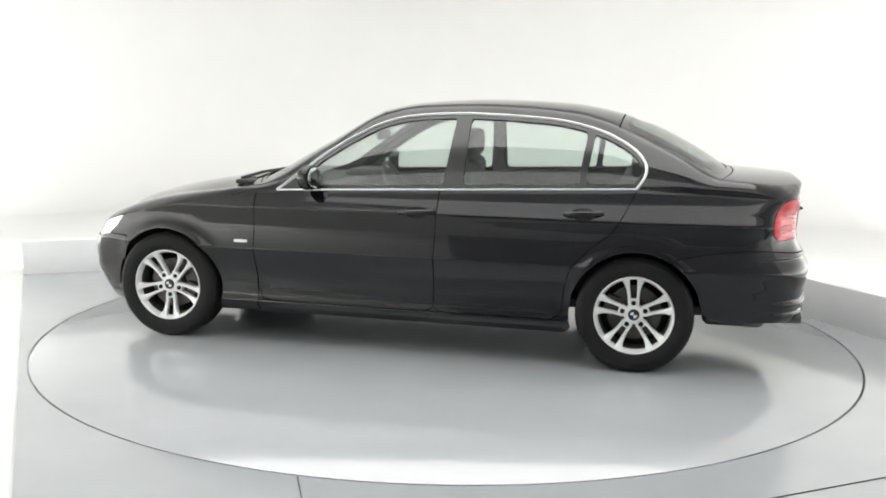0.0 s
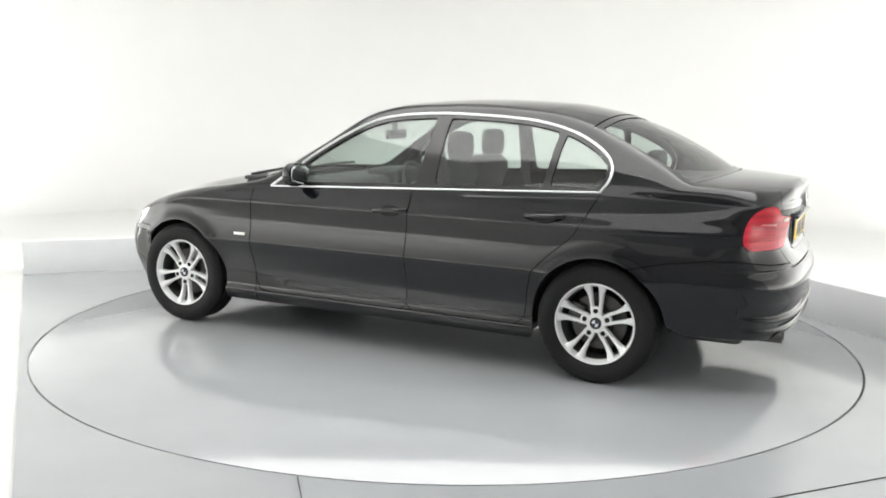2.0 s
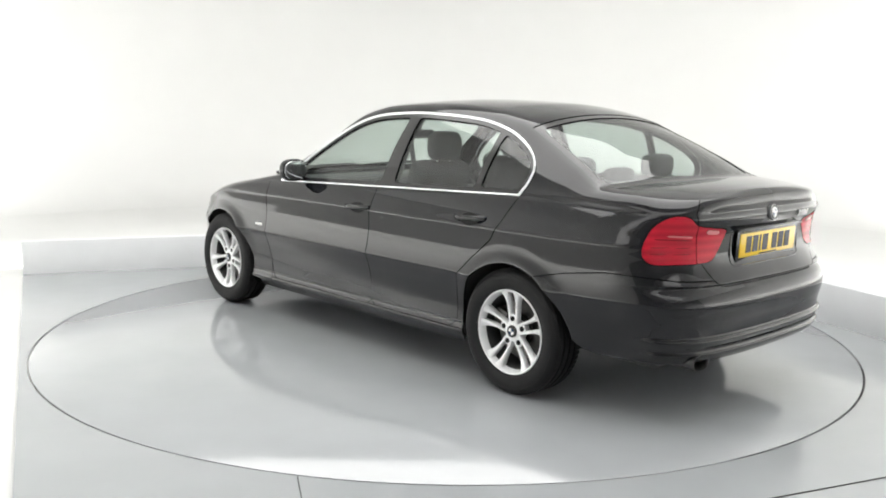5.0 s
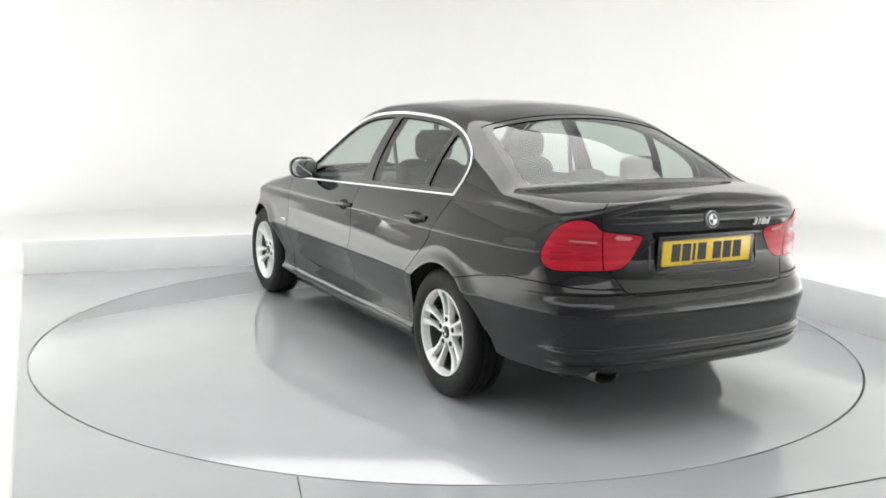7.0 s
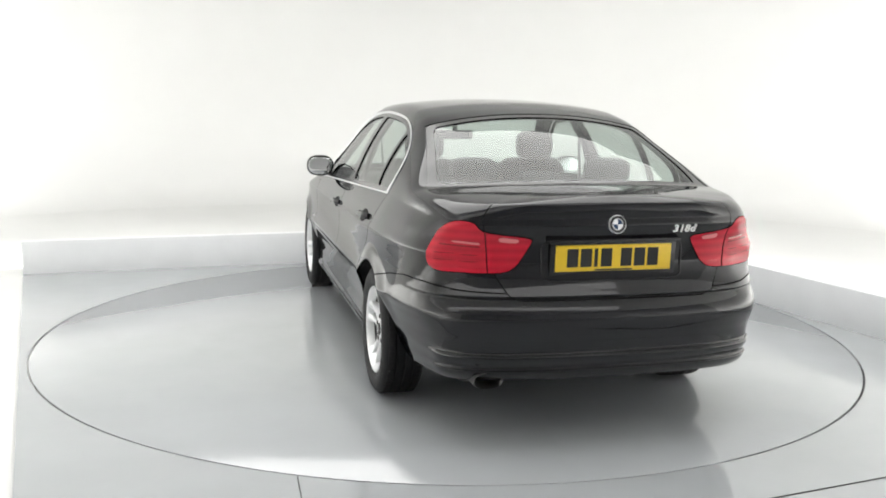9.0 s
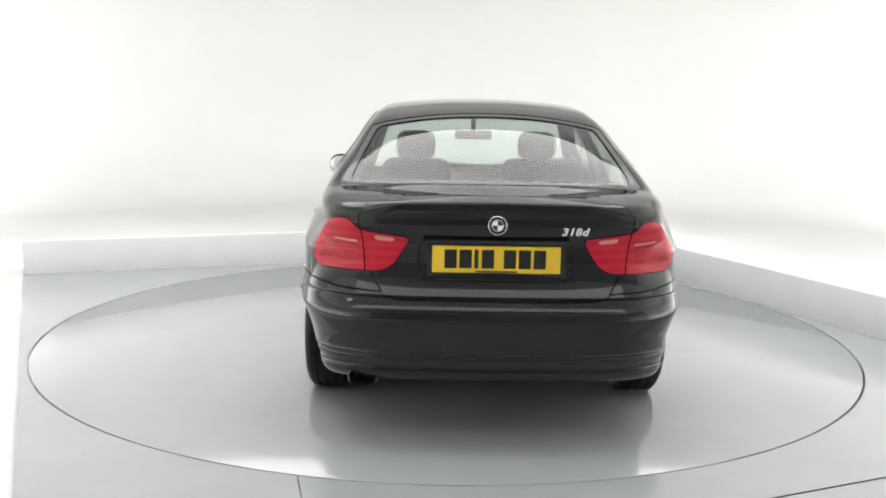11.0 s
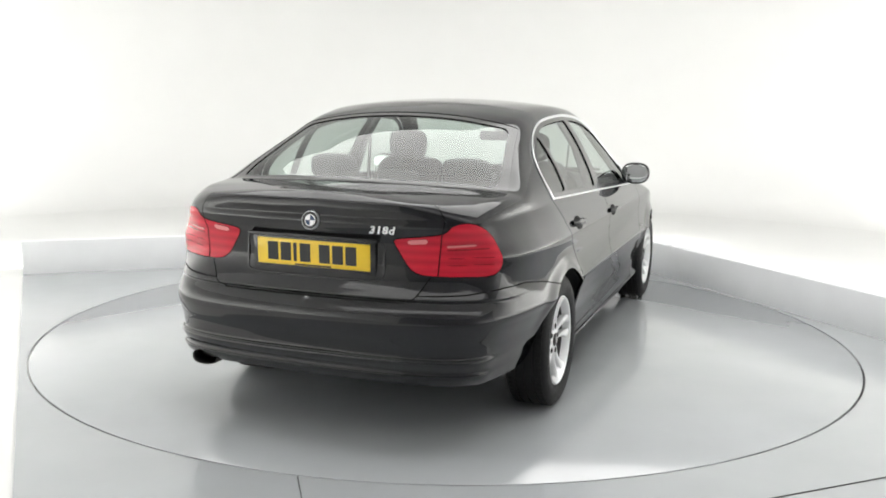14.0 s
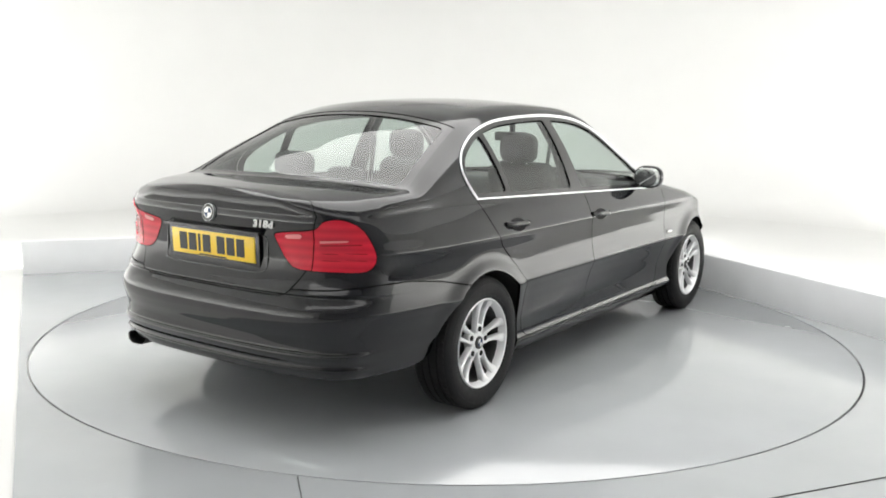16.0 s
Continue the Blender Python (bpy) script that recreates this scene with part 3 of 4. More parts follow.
def build_skin():
    low = clip(lower, arch_cut(lower))
    lamp, low = split(low, lambda s: np.where(s.v[:, 0] < -1.5, sdist(sz(s), TAIL), 1.0), 0.002)
    head, low = split(low, lambda s: np.where((s.v[:, 0] > 1.5) & (s.v[:, 1] > 0.30), sdist(xz(s), HEADLAMP), 1.0), 0.002)
    # boot lid: its face, edges and top
    lid_edge = [(-0.1, 0.634), (0.42, 0.634), (0.47, 0.655), (0.51, 0.705), (0.55, 0.76), (0.585, 0.92), (0.60, 0.985), (0.60, 1.2), (-0.1, 1.2)]
    lid, low = split(low, lambda s: np.where(s.v[:, 0] < -1.5, sdist(sz(s), lid_edge), 1.0))
    bumper_top = [(-0.1, 0.645), (0.7, 0.672), (0.9, 0.690), (1.05, 0.692), (1.25, 0.665), (1.48, 0.615), (1.48, 0.1), (-0.1, 0.1)]
    bump, low = split(low, lambda s: np.where(s.v[:, 0] < -1.5, sdist(sz(s), bumper_top), 1.0))
    fdoor, low = split(low, lambda s: sdist(xz(s), FRONT_DOOR))
    rdoor, low = split(low, lambda s: sdist(xz(s), REAR_DOOR))
    fbump, low = split(low, lambda s: np.maximum(1.66 - s.v[:, 0], s.v[:, 2] - 0.60))
    wing, low = split(low, lambda s: 0.80 - s.v[:, 0])
    sill, quarter = split(low, lambda s: np.maximum(s.v[:, 2] - 0.262, -1.1 - s.v[:, 0]))
    # cabin sides
    lid2, side = split(sides, lambda s: np.where(s.v[:, 0] < -1.6, s.a[:, 0] - 0.60, 1.0))
    wing2, side = split(side, lambda s: np.where(s.v[:, 0] > 0.6, 0.80 - s.v[:, 0], 1.0), 0.0)
    opening, side = split(side, lambda s: sdist(xz(s), DLO_POLY), 0.0)
    # middle: boot lid, rear window, roof, windscreen, bonnet
    s_lid, s_top, s_wt, s_wb = arc_at(-1.74, 0.866), arc_at(-1.265, 0.888), arc_at(0.14, 0.888), arc_at(0.80, 0.888)
    lid3, top = split(tops, lambda s: s.a[:, 0] - s_lid, 0.003)
    rearwin, top = split(top, lambda s: s.a[:, 0] - s_top, 0.003)
    roof, top = split(top, lambda s: s.a[:, 0] - s_wt, 0.003)
    screen, bonnet = split(top, lambda s: s.a[:, 0] - s_wb, 0.003)
    # panes inside their frames
    rw_pane, rw_frame = split(rearwin, lambda s: np.maximum(0.075 - (s.a[:, 1] - 3), np.maximum(s_lid + 0.03 - s.a[:, 0], s.a[:, 0] - s_top + 0.035)), 0.0)
    ws_pane, ws_frame = split(screen, lambda s: np.maximum(0.07 - (s.a[:, 1] - 3), np.maximum(s_wt + 0.03 - s.a[:, 0], s.a[:, 0] - s_wb + 0.03)), 0.0)
    both = lambda s: join(s, mirrored(s))
    panel("boot_lid", both(join(lid, lid2, lid3)), PAINT, car, "black boot lid with a small lip")
    panel("rear_bumper", both(bump), PAINT, car)
    panel("front_bumper", both(fbump), PAINT, car)
    panel("bonnet", both(bonnet), PAINT, car)
    panel("roof", both(roof), PAINT, car)
    panel("rear_window", both(rw_pane), REARGLASS, car, "tinted rear window", 0.0, 0.006).visible_shadow = False
    panel("rear_window_frame", both(rw_frame), TRIM, car, "black window border", 0.012, 0.002)
    panel("windscreen", both(ws_pane), GLASS, car, "clear tinted windscreen", 0.0, 0.006).visible_shadow = False
    panel("windscreen_frame", both(ws_frame), TRIM, car, "black window border", 0.012, 0.002)
    inner = inset_poly(DLO_POLY, 0.026)
    bp = [(-0.30, 0.90), (-0.425, 1.45), (-0.345, 1.45), (-0.33, 1.45), (-0.395, 0.90)]
    for side_name, mm in (("left", lambda s: s), ("right", mirrored)):
        panel("front_door", mm(fdoor), PAINT, car)
        panel("rear_door", mm(rdoor), PAINT, car)
        panel("front_wing", mm(join(wing, wing2)), PAINT, car)
        panel("sill", mm(sill), PAINT, car, "glossy black sill")
        for k, piece in enumerate(islands(quarter)):
            if len(piece.f) > 3:
                panel("body_strip" if k else "rear_quarter", mm(piece), PAINT, car)
        panel("cabin_frame", mm(side), PAINT, car, "black pillars and roof rail", 0.02)
        tail = panel("tail_lamp", mm(clip(lamp, 0.575 + 0.10 * (lamp.v[:, 2] - 0.85) - 0.002 - lamp.a[:, 0])), RED, car, "red inner tail lamp on the boot lid", 0.02, -0.002)
        tail2 = panel("tail_lamp", mm(clip(lamp, lamp.a[:, 0] - 0.577 - 0.10 * (lamp.v[:, 2] - 0.85) - 0.002)), RED, car, "red outer tail lamp wrapping round the corner", 0.02, -0.003)
        rev = clip(lamp, -sdist(sz(lamp), [(0.425, 0.886), (0.425, 0.868), (0.515, 0.874), (0.525, 0.896)]))
        panel("reversing_strip", mm(rev), PALERED, tail, "pale clear strip", 0.004, -0.005)
        for z0, z1, a0, a1 in ((0.846, 0.852, 0.60, 0.84), (0.812, 0.816, 0.60, 0.86), (0.784, 0.788, 0.60, 0.86)):
            bar = clip(lamp, -sdist(sz(lamp), [(a0, z0), (a1, z0 + 0.006), (a1, z1 + 0.006), (a0, z1)]))
            panel("light_bar", mm(bar), DEEPRED, tail2, "dark red line moulded in the lens", 0.003, -0.005)
        # pale bar laid on the lens: its light bar with a highlight coloured in
        glint = clip(lamp, -sdist(sz(lamp), [(0.60, 0.858), (0.76, 0.866), (0.76, 0.874), (0.60, 0.868)]))
        panel("light_bar", mm(glint), PALERED, tail2, "pale light bar with a painted-in highlight on the lens", 0.003, -0.005)
        panel("headlamp_reflector", mm(head), REFLECTOR, car, "bright headlamp bowl", 0.0, 0.012)
        panel("headlamp", mm(head), LENS, car, "clear headlamp glass", 0.0, 0.0)
        # glass: front, rear and fixed quarter panes, black in between
        def win(sk, lo, hi):
            def f(s):
                x, z = s.v[:, 0], s.v[:, 2]
                bx0 = lo(z)
                bx1 = hi(z)
                return np.maximum(sdist(xz(s), inner), np.maximum(bx0 - x, x - bx1))
            return split(sk, f, 0.0)
        fw, rest = win(opening, lambda z: -0.300 - (z - 0.95) * 0.10 + 0 * z, lambda z: 9 + 0 * z)
        rw, rest = win(rest, lambda z: -1.045 - (z - 0.98) * 0.13, lambda z: -0.415 + (z - 0.95) * -0.02)
        qw, rest = win(rest, lambda z: -9 + 0 * z, lambda z: -1.085 - (z - 0.98) * 0.13)
        for nm, w in (("front_side_window", fw), ("rear_side_window", rw), ("quarter_window", qw)):
            panel(nm, mm(w), GLASS, car, "", 0.0, 0.007).visible_shadow = False
        panel("window_surround", mm(rest), TRIM, car, "black window pillars and seals", 0.02, 0.001)
        # chrome strip round the side windows
        sgn = 1 if side_name == "left" else -1
        loop = [on_side(x, z, 0.004) for x, z in DLO] + [on_side(x, z, 0.004) for x, z in BELT]
        loop = [Vector((p.x, p.y * sgn, p.z)) for p in loop]
        top_n = len(DLO)
        part("window_trim", tube(loop[:top_n], 0.0078, sides=8, flat=0.5), CHROME, car, "chrome strip over the side windows")
        part("belt_trim", tube(loop[top_n - 1:] + loop[:1], 0.0048, sides=8, flat=0.6), CHROME, car, "chrome strip under the side windows")
        # black gap behind the skin
    liner = Skin(_all.v - _all.n * 0.024, _all.n, _all.a, _all.f)
    liner = clip(liner, arch_cut(liner) - 0.01)
    liner = clip(liner, 2.02 - liner.a[:, 1])
    mesh_ob("inner_shell", both(liner).v, both(liner).f, DARK, car, "dark inner shell", both(liner).n)


build_skin()


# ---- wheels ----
# barrel coloured much darker than the rim for the shade behind the spokes
BARREL = mat("shaded_barrel", (0.08, 0.08, 0.08), 0.55, 0.6, 0, 0.25, 30)


def build_wheel(x, side, turn):
    """A five double-spoke alloy wheel with its tyre; the outer face looks along +y before it is turned to its side."""
    wheel = new("wheel")
    tyre = bmesh.new()
    prof = [(0.205, 0.086), (0.222, 0.096), (0.245, 0.1045), (0.268, 0.106), (0.288, 0.102), (0.302, 0.094), (0.3105, 0.083), (0.3145, 0.066),
            (0.3155, 0.050), (0.3075, 0.049), (0.3075, 0.040), (0.316, 0.039), (0.3163, 0.010), (0.308, 0.009), (0.308, -0.001), (0.3163, -0.002), (0.316, -0.031), (0.3075, -0.032), (0.3075, -0.041), (0.3155, -0.042),
            (0.3145, -0.058), (0.3105, -0.075), (0.302, -0.088), (0.288, -0.096), (0.26, -0.1), (0.22, -0.092), (0.205, -0.08)]
    lathe(prof, 96, tyre)
    # shoulder tread blocks
    for k in range(72):
        a = 2 * math.pi * k / 72
        rot = Matrix.Rotation(a, 4, "Y")
        block((0.3105, 0.052, -0.0095), (0.3164, 0.080, 0.0095), 0.0015, 1, tyre, rot)
        block((0.3105, -0.078, -0.0095), (0.3164, -0.045, 0.0095), 0.0015, 1, tyre, rot)
    part("tyre", tyre, RUBBER, wheel, "black rubber tyre")
    for rr, ww in ((0.228, 0.0012), (0.284, 0.0012)):
        yy = float(np.interp(rr, [0.222, 0.245, 0.268, 0.288], [0.096, 0.1045, 0.106, 0.102]))
        part("tyre_rib", lathe([(rr - 0.003, yy - 0.001), (rr - 0.001, yy + ww), (rr + 0.001, yy + ww), (rr + 0.003, yy - 0.001)], 96), RUBBER, wheel)
    rim = lathe([(0.2135, 0.078), (0.2145, 0.092), (0.2105, 0.0965), (0.2055, 0.094), (0.201, 0.084), (0.196, 0.070), (0.192, 0.055)], 96)
    part("rim", rim, ALLOY, wheel, "bright silver alloy rim")
    part("barrel", lathe([(0.1925, 0.057), (0.189, 0.045), (0.186, 0.0), (0.188, -0.06), (0.21, -0.085)], 64), BARREL, wheel, "rim barrel darkened for the shade behind the spokes")
    hub = lathe([(0.0001, 0.066), (0.036, 0.067), (0.044, 0.067), (0.052, 0.062), (0.056, 0.050), (0.056, 0.02), (0.0001, 0.02)], 48)
    part("hub", hub, ALLOY, wheel)
    for k in range(5):
        a = 2 * math.pi * k / 5
        for sg in (-1, 1):
            bm = bmesh.new()
            loops = []
            for r, off, wd, face, back in ((0.040, 0.013, 0.013, 0.067, 0.040), (0.066, 0.0220, 0.0092, 0.065, 0.036), (0.10, 0.0240, 0.0085, 0.064, 0.034), (0.135, 0.0280, 0.0102, 0.067, 0.038), (0.163, 0.0330, 0.0138, 0.073, 0.042), (0.184, 0.0395, 0.0190, 0.081, 0.048), (0.196, 0.0450, 0.0270, 0.087, 0.054), (0.204, 0.0470, 0.0360, 0.090, 0.058)):
                c = sg * off
                loops.append([bm.verts.new(p) for p in ((c - wd, back, r), (c - wd, face - 0.007, r), (c - wd * 0.55, face, r), (c + wd * 0.55, face, r), (c + wd, face - 0.007, r), (c + wd, back, r))])
            for p, q in zip(loops, loops[1:]):
                for i in range(6):
                    bm.faces.new((p[i], p[(i + 1) % 6], q[(i + 1) % 6], q[i]))
            bm.faces.new(loops[0]); bm.faces.new(loops[-1][::-1])
            bmesh.ops.transform(bm, matrix=Matrix.Rotation(a, 4, "Y"), verts=bm.verts)
            part("spoke", bm, ALLOY, wheel)
        bm = block((-0.016, 0.030, 0.040), (0.016, 0.0635, 0.086), 0.004, 2)
        bmesh.ops.transform(bm, matrix=Matrix.Rotation(a, 4, "Y"), verts=bm.verts)
        part("spoke_web", bm, ALLOY, wheel)
        # raised disc coloured near black for the shade inside a bolt recess
        bm = lathe([(0.0001, 0.0685), (0.0105, 0.0685), (0.0130, 0.067), (0.0130, 0.045)], 12)
        bmesh.ops.transform(bm, matrix=Matrix.Rotation(a, 4, "Y") @ Matrix.Translation((0, 0, 0.064)), verts=bm.verts)
        part("wheel_bolt", bm, DARK, wheel, "wheel bolt coloured dark for the shade in its recess")
    part("centre_cap", lathe([(0.0001, 0.076), (0.024, 0.0755), (0.030, 0.073), (0.031, 0.066)], 32), INK, wheel, "round cap with a blue and white roundel")
    for k in range(4):
        bm = bmesh.new()
        pts = [bm.verts.new((0, 0.0768, 0))] + [bm.verts.new((0.018 * math.sin(t), 0.0766, 0.018 * math.cos(t))) for t in [math.pi / 2 * (k + i / 6) for i in range(7)]]
        bm.faces.new(pts)
        part("roundel_quarter", bm, BLUE if k % 2 else WHITE, wheel)
    part("brake_disc", lathe([(0.06, 0.018), (0.075, 0.018), (0.08, 0.004), (0.148, 0.004), (0.148, -0.018), (0.06, -0.018)], 64), STEEL, wheel, "worn steel brake disc")
    bm = block((-0.055, -0.04, 0.085), (0.055, 0.035, 0.165), 0.012, 2)
    bmesh.ops.transform(bm, matrix=Matrix.Rotation(radians(70), 4, "Y"), verts=bm.verts)
    part("brake_caliper", bm, STEEL, wheel)
    part("hub_back", lathe([(0.0001, -0.05), (0.19, -0.055), (0.19, -0.06), (0.0001, -0.06)], 48), DARK, wheel, "dark inside of the wheel")
    wheel.parent = car
    wheel.matrix_basis = pose(x, side * 0.762, 0.3165, 0, 0, 0 if side > 0 else 180) @ pose(0, 0, 0, 0, turn, 0)
    return tagged(wheel, "silver five double-spoke alloy wheel with a black tyre")


for wx, wy, wt in ((AXLE, 1, 180), (-AXLE, 1, 3), (AXLE, -1, 14), (-AXLE, -1, -10)):
    build_wheel(wx, wy, wt)


# ---- underside, wheel housings, exhaust ----
def build_under():
    for sx in (-AXLE, AXLE):
        for sy in (-1, 1):
            bm = bmesh.new()
            loops = []
            for k in range(25):
                a = math.pi * (-0.02 + 1.04 * k / 24)
                r = ARCH + 0.012
                x, z = sx + r * math.cos(a), HUBZ + r * math.sin(a)
                loops.append([bm.verts.new((x, sy * y, z)) for y in (on_side(x, max(z, 0.3)).y - 0.014, 0.78, 0.60, 0.50)])
            for p, q in zip(loops, loops[1:]):
                for i in range(3):
                    bm.faces.new((p[i], p[i + 1], q[i + 1], q[i]))
            bm.faces.new([l[3] for l in loops])
            part("wheel_housing", bm, DARK, car, "dark wheel housing")
    bm = block((-0.98, -0.78, 0.19), (0.98, 0.78, 0.235), 0.02, 2)
    block((0.95, -0.50, 0.18), (1.95, 0.50, 0.25), 0.03, 2, bm)
    block((-2.20, -0.52, 0.27), (-0.95, 0.52, 0.34), 0.03, 2, bm)
    block((-2.20, -0.58, 0.30), (-1.80, 0.58, 0.34), 0.015, 2, bm)
    part("underbody", bm, PLASTIC, car, "dark plastic underbody")
    # exhaust pipe with an oval tip
    bm = bmesh.new()
    loops = []
    for x, g in ((-1.7, 0.55), (-2.02, 0.75), (-2.06, 1.0), (-2.262, 1.0), (-2.267, 0.96), (-2.262, 0.88), (-2.15, 0.86)):
        loops.append([bm.verts.new((x, 0.542 + 0.064 * g * math.copysign(abs(math.cos(t)) ** 0.8, math.cos(t)), 0.300 + 0.034 * g * math.copysign(abs(math.sin(t)) ** 0.8, math.sin(t)))) for t in [2 * math.pi * i / 28 for i in range(28)]])
    for p, q in zip(loops, loops[1:]):
        for i in range(28):
            bm.faces.new((p[i], p[(i + 1) % 28], q[(i + 1) % 28], q[i]))
    pipe = part("exhaust_tip", bm, SOOT, car, "sooty oval steel exhaust tip")
    bm = bmesh.new()
    bm.faces.new([bm.verts.new((-2.16, 0.542 + 0.06 * math.cos(t), 0.296 + 0.031 * math.sin(t))) for t in [2 * math.pi * i / 24 for i in range(24)]])
    part("pipe_end", bm, DARK, pipe, "black inside")
    bm = block((-2.08, 0.30, 0.235), (-1.75, 0.62, 0.33), 0.04, 3)
    part("silencer", bm, SOOT, car, "steel rear silencer")


build_under()


# ---- outside details ----
MIRROR = mat("mirror_silver", (0.78, 0.80, 0.80), 0.03, 1.0)


def ellipsoid(bm, c, r, power=0.75, u=20, v=28):
    rings = []
    sp = lambda a: math.copysign(abs(a) ** power, a)
    for j in range(1, u):
        a = math.pi * j / u - math.pi / 2
        rings.append([bm.verts.new((c[0] + r[0] * sp(math.cos(a)) * sp(math.cos(b)), c[1] + r[1] * sp(math.cos(a)) * sp(math.sin(b)), c[2] + r[2] * sp(math.sin(a)))) for b in [2 * math.pi * i / v for i in range(v)]])
    for p, q in zip(rings, rings[1:]):
        for i in range(v):
            bm.faces.new((p[i], p[(i + 1) % v], q[(i + 1) % v], q[i]))
    bm.faces.new(rings[0][::-1])
    bm.faces.new(rings[-1])
    return bm


def build_details():
    for sg in (1, -1):
        # door mirror: housing open to the rear, glass set in, foot on the door
        mirror = new("door_mirror")
        mirror.parent = car
        tagged(mirror, "black door mirror")
        bm = ellipsoid(bmesh.new(), (0.0, 0.0, 0.0), (0.056, 0.090, 0.070), 0.8)
        for v in bm.verts:
            if v.co.x < -0.025:
                v.co.x = -0.025 + (v.co.x + 0.025) * 0.12
        part("housing", bm, PAINT, mirror)
        bm = ellipsoid(bmesh.new(), (-0.034, 0.0, 0.0), (0.004, 0.078, 0.058), 0.8, 12, 28)
        part("mirror_glass", bm, MIRROR, mirror, "silver mirror glass")
        bm = tube([(0.02, -0.06 * sg, -0.045), (0.03, -0.11 * sg, -0.075), (0.04, -0.15 * sg, -0.085)], 0.026, None, 10, False, 0.8, Vector((0, 0, 1)))
        part("foot", bm, PLASTIC, mirror, "black plastic foot")
        mirror.matrix_basis = pose(0.452, sg * 0.892, 1.0, 0, 0, -6 * sg)
        # corner piece that carries the mirror
        tri = [(0.655, 0.926), (0.50, 0.928), (0.50, 1.045), (0.56, 1.0)]
        bm = bmesh.new()
        a = [bm.verts.new(Vector((p.x, sg * p.y, p.z))) for p in [on_side(x, z, 0.004) for x, z in tri]]
        b = [bm.verts.new(Vector((p.x, sg * p.y, p.z))) for p in [on_side(x, z, -0.02) for x, z in tri]]
        bm.faces.new(a); bm.faces.new(b[::-1])
        for i in range(4):
            bm.faces.new((a[i], a[(i + 1) % 4], b[(i + 1) % 4], b[i]))
        part("mirror_corner", bm, PLASTIC, car, "black triangular corner piece", False)
        # pull handles over a flat dark patch that paints in the cup's shade
        for x0, x1, z0, z1 in ((-0.065, -0.275, 0.822, 0.832), (-0.985, -1.195, 0.852, 0.862)):
            n = 14
            pts = []
            for k in range(n + 1):
                t = k / n
                x, z = x0 + (x1 - x0) * t, z0 + (z1 - z0) * t
                lift = 0.023 * min(1, 5 * min(t, 1 - t) + 0.1)
                p = on_side(x, z, lift)
                pts.append((p.x, sg * p.y, p.z))
            part("door_handle", tube(pts, 0.0135, None, 10, False, 0.6), PAINT, car, "body-coloured pull handle")
            bm = bmesh.new()
            cx, cz = (x0 + x1) / 2, (z0 + z1) / 2 - 0.004
            ring = []
            for i in range(28):
                a = 2 * math.pi * i / 28
                p = on_side(cx + 0.068 * math.cos(a), cz + 0.031 * math.sin(a), 0.0025)
                ring.append(bm.verts.new((p.x, sg * p.y, p.z)))
            p = on_side(cx, cz, 0.0025)
            mid = bm.verts.new((p.x, sg * p.y, p.z))
            for i in range(28):
                bm.faces.new((ring[i], ring[(i + 1) % 28], mid))
            part("handle_cup_shade", bm, DARK, car, "flat dark patch for the shade in the finger cup", True)
        # side marker on the wing
        c = on_side(0.885, 0.614, 0.001)
        bm = block((0.845, -0.006, 0.605), (0.928, 0.005, 0.623), 0.004, 2)
        bmesh.ops.translate(bm, vec=(0, sg * c.y, 0), verts=bm.verts)
        part("side_marker", bm, AMBER, car, "small clear side marker lamp")
    # number plate with its holder, lettering as plain bars
    plate = new("number_plate")
    plate.parent = car
    tagged(plate, "yellow rear number plate with dark bars")
    part("holder", block((-0.004, -0.285, -0.085), (0.004, 0.285, 0.066), 0.003, 2), TRIM, plate, "gloss black holder")
    part("plate", block((-0.009, -0.262, -0.056), (0.0, 0.262, 0.056), 0.003, 2), YELLOW, plate, "reflective yellow plate")
    y = 0.212
    for wdt, gap in ((0.05, 0.011), (0.05, 0.011), (0.016, 0.014), (0.05, 0.040), (0.05, 0.011), (0.05, 0.011), (0.05, 0)):
        part("bar", block((-0.0105, y - wdt, -0.037), (-0.008, y, 0.041), 0.001, 1), INK, plate)
        y -= wdt + gap
    part("maker_bar", block((-0.0105, -0.085, -0.0535), (-0.008, 0.085, -0.0465), 0.001, 1), INK, plate)
    part("dealer_bar", block((-0.0075, -0.10, -0.078), (-0.003, 0.10, -0.070), 0.001, 1), mat("pale_print", (0.5, 0.5, 0.5), 0.5), plate, "pale line of print")
    p = on_rear(0.0, 0.80)
    plate.matrix_basis = Matrix.Translation((p.x - 0.003, 0.0, 0.803)) @ Matrix.Rotation(radians(-2.5), 4, "Y")
    # grip over the plate
    g = on_rear(0, 0.885)
    part("boot_grip", block((g.x - 0.02, -0.30, 0.868), (g.x + 0.02, 0.30, 0.884), 0.006, 2), TRIM, car, "dark boot grip over the plate")
    # raised border of the plate recess
    ring = []
    for k in range(48):
        a = 2 * math.pi * (k + 0.5) / 48
        c, q = math.cos(a), math.sin(a)
        yy = 0.318 * math.copysign(abs(c) ** 0.22, c)
        zz = 0.792 + 0.082 * math.copysign(abs(q) ** 0.22, q)
        p = on_rear(yy, zz, -0.001)
        ring.append((p.x, yy, zz))
    part("recess_border", tube(ring, 0.005, None, 8, True, 0.8, Vector((1, 0, 0))), PAINT, car, "raised border round the number plate")
    # roundel badge
    badge = new("badge")
    badge.parent = car
    tagged(badge, "round blue and white enamel badge with a chrome rim")
    bm = lathe([(0.0001, 0.003), (0.034, 0.004), (0.0365, 0.0055), (0.0385, 0.004), (0.0385, -0.01)], 48)
    part("rim", bm, CHROME, badge)
